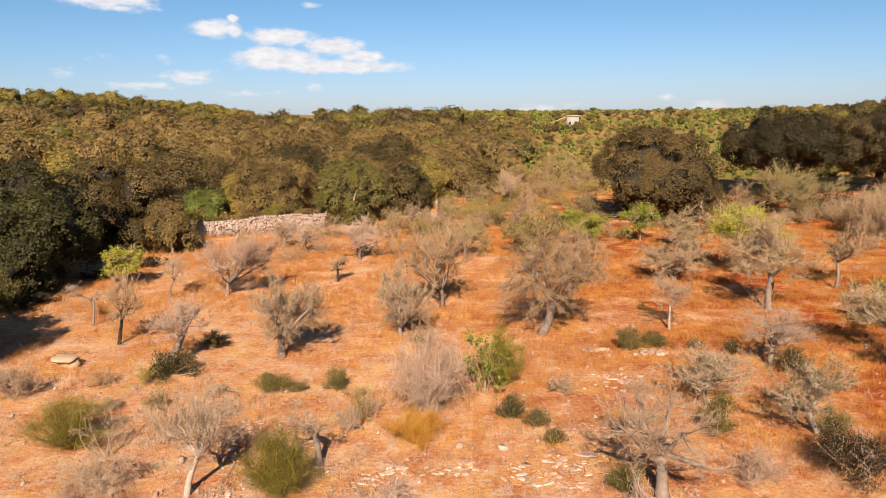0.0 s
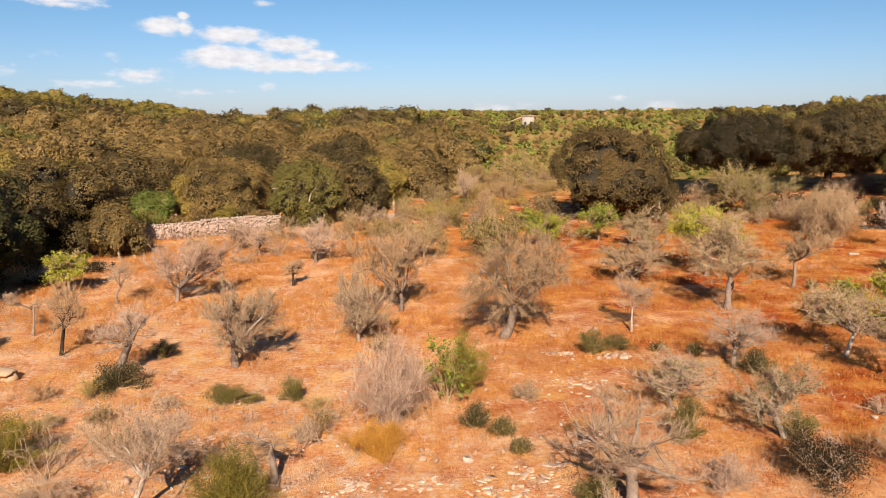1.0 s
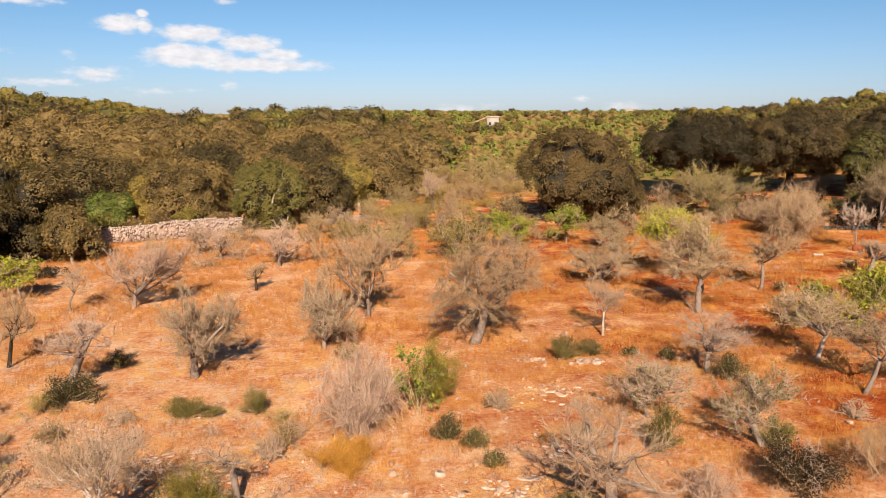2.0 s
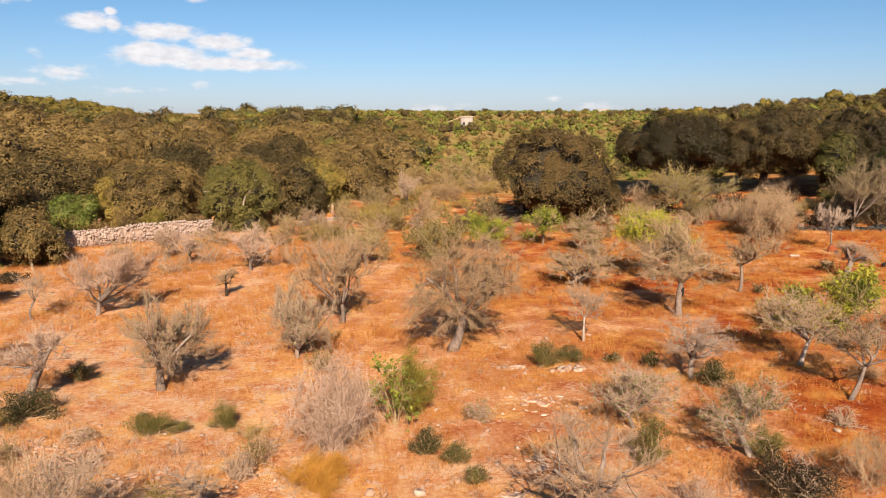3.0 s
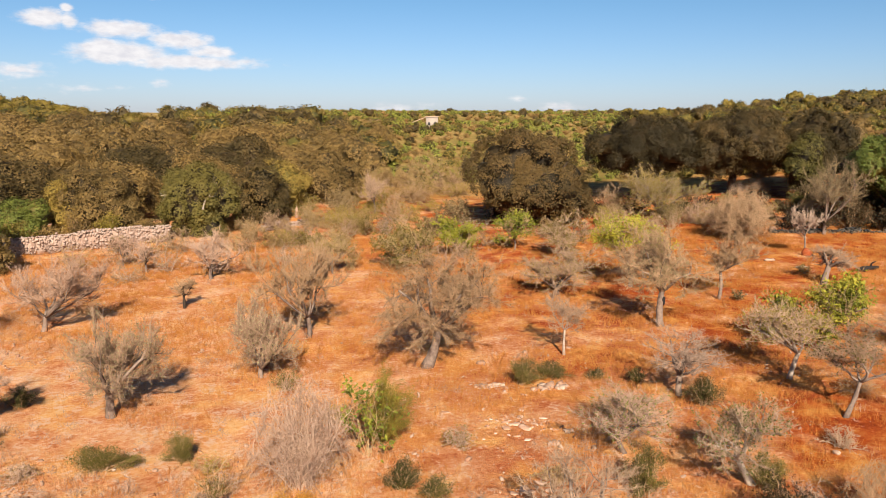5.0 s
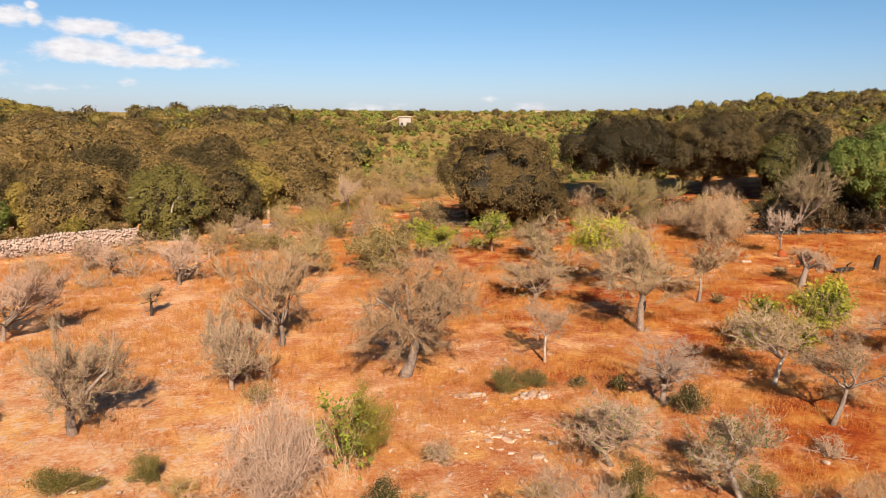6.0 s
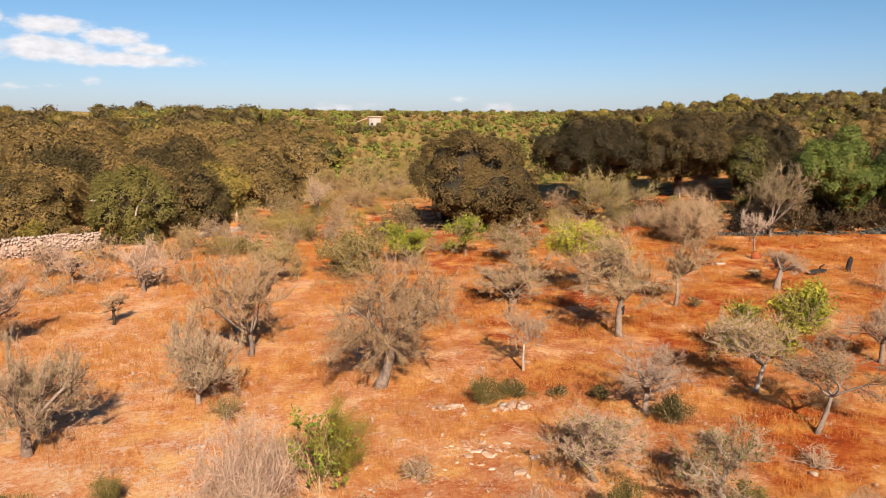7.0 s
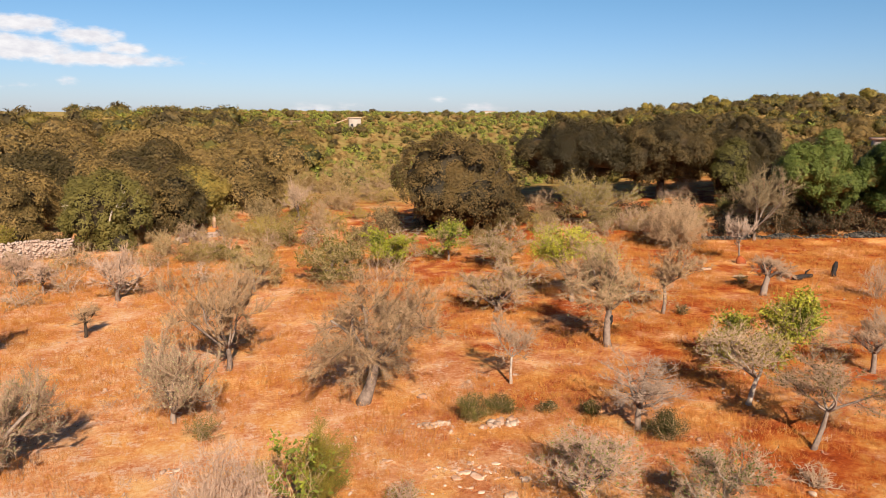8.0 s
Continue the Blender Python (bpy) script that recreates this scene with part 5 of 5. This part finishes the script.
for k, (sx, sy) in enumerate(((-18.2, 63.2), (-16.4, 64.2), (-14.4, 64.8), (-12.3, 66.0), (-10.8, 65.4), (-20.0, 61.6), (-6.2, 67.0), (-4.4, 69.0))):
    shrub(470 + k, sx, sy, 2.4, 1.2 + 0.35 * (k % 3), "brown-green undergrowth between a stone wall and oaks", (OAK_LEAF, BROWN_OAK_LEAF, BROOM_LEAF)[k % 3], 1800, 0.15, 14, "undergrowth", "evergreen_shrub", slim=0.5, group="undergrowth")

# ---------- woodland, tree by tree ----------
random.seed(11)
MODELS = [
    holm_oak(421, 7.0, -0.8, 5.0, "brown-green holm oak in dense woodland", lobes=27, inner=DARK_SHADE_LEAF, clumps=640, per_clump=8, size=0.2, lobe_r=1.2, core=(12, 20), x=-30, y=66),
    holm_oak(422, 6.0, -0.8, 4.5, "brown-green holm oak in dense woodland", leaf=OAK_LEAF, lobes=23, inner=DARK_SHADE_LEAF, clumps=560, per_clump=8, size=0.2, lobe_r=1.1, core=(12, 20), x=-22, y=76),
    holm_oak(423, 8.0, -0.8, 5.3, "brown-green holm oak in dense woodland", lobes=31, inner=DARK_SHADE_LEAF, clumps=760, per_clump=8, size=0.2, lobe_r=1.3, core=(12, 20), x=-9, y=78),
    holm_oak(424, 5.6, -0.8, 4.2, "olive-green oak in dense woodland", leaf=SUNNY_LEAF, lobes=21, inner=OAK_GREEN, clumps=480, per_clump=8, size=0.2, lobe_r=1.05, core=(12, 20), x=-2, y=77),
]
WOODS = [(-30, 66), (-22, 76), (-9, 78), (-2, 77)]


def wood_edge(r):
    """Bearing at which the wood ends and the open valley begins."""
    return float(np.interp(r, [62, 70, 78, 88, 118, 150, 200, 300], [-9, -3.5, 1.5, 4.0, 6.5, 4.0, 0.0, -4.0]))


def too_near(x, y, gap):
    return any((x - a) ** 2 + (y - b) ** 2 < gap * gap for a, b in WOODS)


tries = 0
while tries < 6000 and len(WOODS) < 150:
    tries += 1
    x, y = random.uniform(-70, 16), random.uniform(20, 118)
    r, b = math.hypot(x, y), math.degrees(math.atan2(x, y))
    inside = (x < -25.5 and b > -50) if y < 66 else (b < wood_edge(r) and b > -42)
    if not inside or r > 92 or (y < 73 and -24 < x < -4) or too_near(x, y, 6.0):
        continue
    WOODS.append((x, y))
    model = MODELS[random.choices((0, 1, 2, 3), (5, 4, 4, 3))[0]]
    k = random.uniform(0.72, 1.2)
    copy_thing(model, pose(x, y, ground_point(x, y) - 0.05, 0, 0, random.uniform(0, 360)) @ Matrix.Diagonal((k, k, k * random.uniform(0.85, 1.05), 1)))


for x, y, i in ((60, 63, 0), (62, 74, 2)):
    k = random.uniform(0.6, 0.85)
    copy_thing(MODELS[i], pose(x, y, ground_point(x, y) - 0.05, 0, 0, random.uniform(0, 360)) @ Matrix.Diagonal((k, k, k, 1)))


# ---------- distant woods and scrub ----------
def distant(name, label, leaf, inner, spots, seed, lobes, lobe_r, clumps, per_clump, size, width, low, top, category="woods", core=(10, 16), shrink=0.9):
    """Far plants of one kind, joined: a few shapes, turned and scaled."""
    rng = np.random.default_rng(seed)
    spots = np.array(spots)
    at = np.stack([spots[:, 0], spots[:, 1], ground_height(spots[:, 0], spots[:, 1]) - 0.15], 1)
    crowns, cores = [], []
    for i in range(4):
        foliage, heap = lobed_crown(rng, width, low, top, lobes, lobe_r, clumps, per_clump, size)
        mine = np.arange(len(at)) % 4 == i
        k = spots[mine, 2]
        k = np.stack([k, k, k * rng.uniform(0.8, 1.1, len(k))], 1)
        crowns.append(spread(foliage, np.random.default_rng(seed + i), at[mine], k))
        # Cores take the inner material, usually a darker leaf painting the shaded gaps.
        cores.append(spread(billows(rng, *heap, *core, shrink, 0.22), np.random.default_rng(seed + i), at[mine], k))
    crowns, cores = join(*crowns), join(*cores)
    ob = new(name, tri_mesh(name, *join(crowns, cores), leaf, category == "scrub", inner, len(crowns[1])))
    return tagged(ob, label, category, kind="stuff")


brown, green, yellow, tan, pine = [], [], [], [], []
random.seed(23)
taken = {}


def free(x, y, gap):
    key = (int(x // 6), int(y // 6))
    for i in (-1, 0, 1):
        for j in (-1, 0, 1):
            for a, b in taken.get((key[0] + i, key[1] + j), ()):
                if (a - x) ** 2 + (b - y) ** 2 < gap * gap:
                    return False
    taken.setdefault(key, []).append((x, y))
    return True


for _ in range(44000):
    b, r = random.uniform(-34, 50), 72 + 430 * random.random() ** 1.2
    x, y = r * math.sin(radians(b)), r * math.cos(radians(b))
    patch = noise.noise(Vector((x * 0.02, y * 0.02, 1.7)))
    if b < wood_edge(r):
        if r < 91 or (r > 215 and b < -9) or (r > 300 and b < 2) or not free(x, y, 4.2 if r < 260 else 6.0):
            continue
        k = random.uniform(0.75, 1.2)
        pick = random.random() - patch * 0.5 - max(0.0, min(0.5, (r - 140) * 0.014))
        if r > 128 - 4 * max(b, 0):
            kind = brown if pick > 0.45 else green if pick > 0.0 else yellow if pick > -0.35 else tan
        else:
            kind = brown if pick > 0.12 else green
        kind.append((x, y, k))
    else:
        if r < 100 and (b < 20 or x < 60):
            continue
        if 0.84 < x / y < 1.04 and r < 113:
            continue
        if b > 22 and r < 105 and y < 60:
            continue
        if (b > 27 and r > 250) or not free(x, y, 2.0 if r < 200 else 3.2 if r < 300 else 4.6):
            continue
        valley = b < 24
        pick = random.random()
        if valley:
            if patch < -0.25 and pick < 0.6:
                continue
            kind = yellow if pick < 0.56 else green if pick < 0.66 else tan if pick < 0.97 else brown
            kind.append((x, y, random.uniform(0.2, 0.46) if r < 200 else random.uniform(0.3, 0.6) if r < 300 else random.uniform(0.45, 0.75)))
        else:
            kind = brown if pick < 0.36 else green if pick < 0.72 else yellow if pick < 0.82 else tan
            kind.append((x, y, random.uniform(0.3, 0.5) if r < 130 else random.uniform(0.35, 0.62)))
for _ in range(110):
    b = random.uniform(-36, -10) if random.random() < 0.72 else random.uniform(22, 52)
    r = float(np.interp(b, RIDGE_BEARING, RIDGE_RANGE)) + random.uniform(-12, 8)
    pine.append((r * math.sin(radians(b)), r * math.cos(radians(b)), random.uniform(0.7, 1.15) if b < 0 else random.uniform(0.45, 0.75)))
mid_brown, brown = [q for q in brown if math.hypot(q[0], q[1]) < 135], [q for q in brown if math.hypot(q[0], q[1]) >= 135]
# Second material colours the cores, mostly darkened for shade inside the crowns.
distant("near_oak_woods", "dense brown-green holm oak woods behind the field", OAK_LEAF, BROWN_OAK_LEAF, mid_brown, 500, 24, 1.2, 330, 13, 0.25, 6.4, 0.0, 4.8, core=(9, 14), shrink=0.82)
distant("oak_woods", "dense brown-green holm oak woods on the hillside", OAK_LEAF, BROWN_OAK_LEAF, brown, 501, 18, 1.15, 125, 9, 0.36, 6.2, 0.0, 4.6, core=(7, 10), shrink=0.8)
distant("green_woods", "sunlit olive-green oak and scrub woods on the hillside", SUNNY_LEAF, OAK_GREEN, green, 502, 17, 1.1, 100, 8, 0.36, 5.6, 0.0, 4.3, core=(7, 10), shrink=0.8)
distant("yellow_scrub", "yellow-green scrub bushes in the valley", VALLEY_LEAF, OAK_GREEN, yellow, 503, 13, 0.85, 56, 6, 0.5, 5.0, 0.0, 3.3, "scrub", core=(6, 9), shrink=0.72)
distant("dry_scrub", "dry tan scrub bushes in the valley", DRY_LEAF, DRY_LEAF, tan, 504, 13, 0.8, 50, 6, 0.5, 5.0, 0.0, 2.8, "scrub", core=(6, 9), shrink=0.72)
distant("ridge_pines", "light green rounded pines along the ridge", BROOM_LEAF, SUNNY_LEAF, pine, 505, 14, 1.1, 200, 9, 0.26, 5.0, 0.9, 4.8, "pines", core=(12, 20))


# ---------- dry-stone walls ----------
def dry_wall(name, label, x0, y0, x1, y1, height, seed, singles, ragged=0.35, mat=WALL_STONE):
    """A wall of stacked rough stones along a line, with an uneven top."""
    rng = np.random.default_rng(seed)
    root = thing(name, x0, y0, 0, label, "stone wall", kind="structure")
    span = math.hypot(x1 - x0, y1 - y0)
    root.matrix_basis = pose(x0, y0, 0, 0, 0, math.degrees(math.atan2(y1 - y0, x1 - x0)))
    kinds = [tri_mesh("stone", v * 1.12, t, mat) for v, t in (chunk(rng, 7, 1.35) for _ in range(6))]
    shapes = [(np.array([tuple(p.co) for p in me.vertices]), np.array([tuple(p.vertices) for p in me.polygons])) for me in kinds]
    rest, made, z = [], 0, 0.0
    while z < height:
        h = rng.uniform(0.08, 0.15)
        s = rng.uniform(-0.2, 0.1)
        while s < span:
            w = rng.uniform(0.1, 0.27)
            top = height * (0.72 + ragged * noise.noise(Vector((s * 0.45, seed, 0))) + 0.03 * rng.random())
            if z + h * 0.6 < top:
                g = ground_point(x0 + (x1 - x0) * s / span, y0 + (y1 - y0) * s / span)
                m = pose(s + w / 2, rng.normal(0, 0.06), g + z + h / 2, *rng.normal(0, 11, 3)) @ Matrix.Diagonal((w * 0.54, rng.uniform(0.26, 0.36), h * 0.56, 1))
                i = int(rng.integers(0, 6))
                if made < singles:
                    o = new("stone", kinds[i])
                    o.parent = root
                    o.matrix_basis = m
                    made += 1
                else:
                    v, t = shapes[i]
                    rest.append((v @ np.array(m.to_3x3()).T + np.array(m.translation), t))
            s += w * 0.93
        z += h
    n = max(2, int(span / 0.8))
    heart = []
    for i in range(n):
        a, b = span * i / n, span * (i + 1) / n
        top = height * (0.72 + ragged * noise.noise(Vector(((a + b) * 0.225, seed, 0)))) - 0.14
        if top > 0.1:
            g = ground_point(x0 + (x1 - x0) * (a + b) / 2 / span, y0 + (y1 - y0) * (a + b) / 2 / span)
            v = np.array([(x, y, z) for x in (a, b) for y in (-0.17, 0.17) for z in (g - 0.1, g + top)], float)
            q = [(0, 1, 3, 2), (4, 6, 7, 5), (0, 4, 5, 1), (2, 3, 7, 6), (0, 2, 6, 4), (1, 5, 7, 3)]
            heart.append((v, np.array([t for c, d, e, f in q for t in ((c, d, e), (c, e, f))])))
    if heart:
        part("rubble_core", join(*heart), mat, root)
    if rest:
        ob = part("stones", join(*rest), mat, root)
        ob["kind"] = "stuff"
    return root


dry_wall("wall_west", "pale dry-stone wall of rough limestone along the wood", -21.5, 57.4, -10.0, 63.3, 1.75, 3, 280, 0.12)
dry_wall("wall_middle", "broken low dry-stone wall of pale stones", -3.4, 66.4, 1.6, 70.6, 0.6, 5, 0, 1.0)
# The east wall's shade is put into its stone colour.
dry_wall("wall_east", "low wall of stones coloured dark for the shade under green oaks", 36.0, 58.0, 56.0, 51.5, 0.36, 9, 0, 1.2, SHADED_STONE)
rock(340, -0.7, 72.5, 0.4, 0.35, 1.1, "upright pale stone post in a broken wall", name="stone_post")


# ---------- far houses ----------
def box(x0, x1, y0, y1, z0, z1):
    v = np.array([(x, y, z) for x in (x0, x1) for y in (y0, y1) for z in (z0, z1)], float)
    q = [(0, 1, 3, 2), (4, 6, 7, 5), (0, 4, 5, 1), (2, 3, 7, 6), (0, 2, 6, 4), (1, 5, 7, 3)]
    return v, np.array([t for a, b, c, d in q for t in ((a, b, c), (a, c, d))])


def far_house(x, y, turn, width, depth, height, label, porch=True, windows=True):
    root = thing("house", x, y, ground_point(x, y), label, "house", turn=turn)
    wall = part("wall", box(-width / 2, width / 2, -depth / 2, depth / 2, -1.0, height), PLASTER, root)
    part("roof", join(box(-width / 2 - 0.3, width / 2 + 0.3, -depth / 2 - 0.3, depth / 2 + 0.3, height, height + 0.25)), ROOF_TILE, root)
    for wx in (-width * 0.25, width * 0.22) if windows else ():
        win = part("window", box(wx - 0.35, wx + 0.35, -depth / 2 - 0.06, -depth / 2 - 0.01, 1.2, 2.0), PANE, root)
        part("frame", join(box(wx - 0.45, wx - 0.35, -depth / 2 - 0.1, -depth / 2, 1.1, 2.1), box(wx + 0.35, wx + 0.45, -depth / 2 - 0.1, -depth / 2, 1.1, 2.1)), PLASTER, win)
    if porch:
        v = np.array([(-width / 2 - 4.2, -depth / 2, 2.0), (-width / 2, -depth / 2, height), (-width / 2, depth / 2, height), (-width / 2 - 4.2, depth / 2, 2.0)], float)
        v = np.concatenate([v, v - [0, 0, 0.18]])
        t = np.array([(0, 1, 2), (0, 2, 3), (4, 6, 5), (4, 7, 6), (0, 4, 5), (0, 5, 1), (1, 5, 6), (1, 6, 2), (2, 6, 7), (2, 7, 3), (3, 7, 4), (3, 4, 0)])
        part("porch_roof", (v, t), ROOF_TILE, root, "sloping tiled porch roof")
        for py in (-depth / 2 + 0.2, depth / 2 - 0.2):
            part("post", box(-width / 2 - 4.0, -width / 2 - 3.8, py - 0.1, py + 0.1, -0.5, 2.0), PLASTER, root)
    return root


far_house(39.5, 236.0, -8, 3.6, 4.5, 3.6, "small pale plastered house with a sloping porch roof")
far_house(21.6, 232.0, -5, 2.4, 2.0, 1.3, "low pale outbuilding on the far slope", False, False)
far_house(150.0, 428.0, 10, 7.0, 5.0, 2.0, "low white house on the far ridge", False, False)
far_house(80.6, 81.0, -40, 8.0, 4.0, 2.2, "pale plastered building with low roof behind bushes", False)

# ---------- dry grass and loose stones ----------
def field_points(rng, n, x0, x1, y0, y1):
    return np.stack([rng.uniform(x0, x1, n), rng.uniform(y0, y1, n)], 1)


def in_field(p):
    return (p[:, 0] > -20.5) & (p[:, 1] < 64) & (p[:, 0] < p[:, 1] * 0.95 + 6)


def grass():
    rng = np.random.default_rng(600)
    p = field_points(rng, 70000, -21, 46, 15, 62)
    p = p[in_field(p)]
    thick = np.array([noise.noise(Vector((x * 0.28, y * 0.28, 2.2))) + 0.4 * noise.noise(Vector((x * 1.1, y * 1.1, 5.0))) for x, y in p])
    stony = (-p[:, 0] * 0.03 + (24 - p[:, 1]) * 0.05).clip(-0.4, 0.5)
    p = p[thick > 0.1 + 0.8 * stony + rng.normal(0, 0.15, len(p))]
    n = 9
    root = np.repeat(p, n, 0) + rng.normal(0, 0.09, (len(p) * n, 2))
    z = ground_height(root[:, 0], root[:, 1]) - 0.03
    tall = rng.uniform(0.1, 0.34, len(root))
    a = rng.uniform(0, 2 * np.pi, len(root))
    w = 0.004 + 0.00008 * root[:, 1]
    b = np.stack([root[:, 0], root[:, 1], z], 1)
    s = np.stack([np.cos(a), np.sin(a), 0 * a], 1) * w[:, None]
    tip = b + np.stack([rng.normal(0, 0.4, len(root)) * tall, rng.normal(0, 0.4, len(root)) * tall, tall], 1)
    v = np.stack([b - s, b + s, tip], 1).reshape(-1, 3)
    ob = new("dry_grass", tri_mesh("dry_grass", v, np.arange(len(v)).reshape(-1, 3), STRAW))
    tagged(ob, "thin golden dry grass tufts over red earth", "grass", kind="stuff")


def loose_stones():
    rng = np.random.default_rng(610)
    p = field_points(rng, 15000, -20, 36, 15, 42)
    p = p[in_field(p)]
    patch = np.array([noise.noise(Vector((x * 0.3, y * 0.3, 9.0))) for x, y in p])
    weight = 0.25 + 0.9 * (patch > 0.12) + 1.1 * ((p[:, 1] < 26) & (p[:, 0] < 8)) - 0.012 * (p[:, 1] - 20)
    p = p[rng.random(len(p)) < weight * 0.42]
    size = 0.01 + 0.09 * rng.random(len(p)) ** 6 + 0.014 * rng.random(len(p))
    at = np.stack([p[:, 0], p[:, 1], ground_height(p[:, 0], p[:, 1]) + size * 0.15], 1)
    sc = np.stack([size * rng.uniform(0.8, 1.6, len(p)), size, size * rng.uniform(0.4, 0.8, len(p))], 1)
    ob = new("loose_stones", tri_mesh("loose_stones", *spread(chunk(rng, 5), rng, at, sc, 0.35), STONE))
    tagged(ob, "scattered small pale limestone fragments on red earth", "stones", kind="stuff")


def dry_weeds():
    """Thin twiggy dead weeds, thickest on the stony ground."""
    rng = np.random.default_rng(620)
    p = field_points(rng, 5200, -20, 40, 15, 62)
    p = p[in_field(p)]
    patch = np.array([noise.noise(Vector((x * 0.35, y * 0.35, 14.0))) for x, y in p])
    stony = (-p[:, 0] * 0.03 + (26 - p[:, 1]) * 0.04).clip(-0.3, 0.5)
    p = p[patch + stony > 0.12 + rng.normal(0, 0.2, len(p))]
    n = 12
    a = np.repeat(np.stack([p[:, 0], p[:, 1], ground_height(p[:, 0], p[:, 1]) - 0.02], 1), n, 0) + rng.normal(0, 0.12, (len(p) * n, 3)) * [1, 1, 0]
    d = unit(rng.standard_normal(a.shape) * [0.6, 0.6, 0.2] + [0, 0, 0.7]) * rng.uniform(0.1, 0.38, (len(a), 1))
    r = np.full(len(a), 0.009)
    side = a + 0.5 * d
    d2 = unit(d + 0.18 * rng.standard_normal(d.shape)) * rng.uniform(0.05, 0.18, (len(a), 1))
    ob = new("dry_weeds", tri_mesh("dry_weeds", *join(spikes(a, a + d, r), spikes(side, side + d2, r * 0.8)), TWIG_PINK))
    tagged(ob, "thin pinkish dead weeds over stony red earth", "weeds", kind="stuff")


grass()
loose_stones()
dry_weeds()
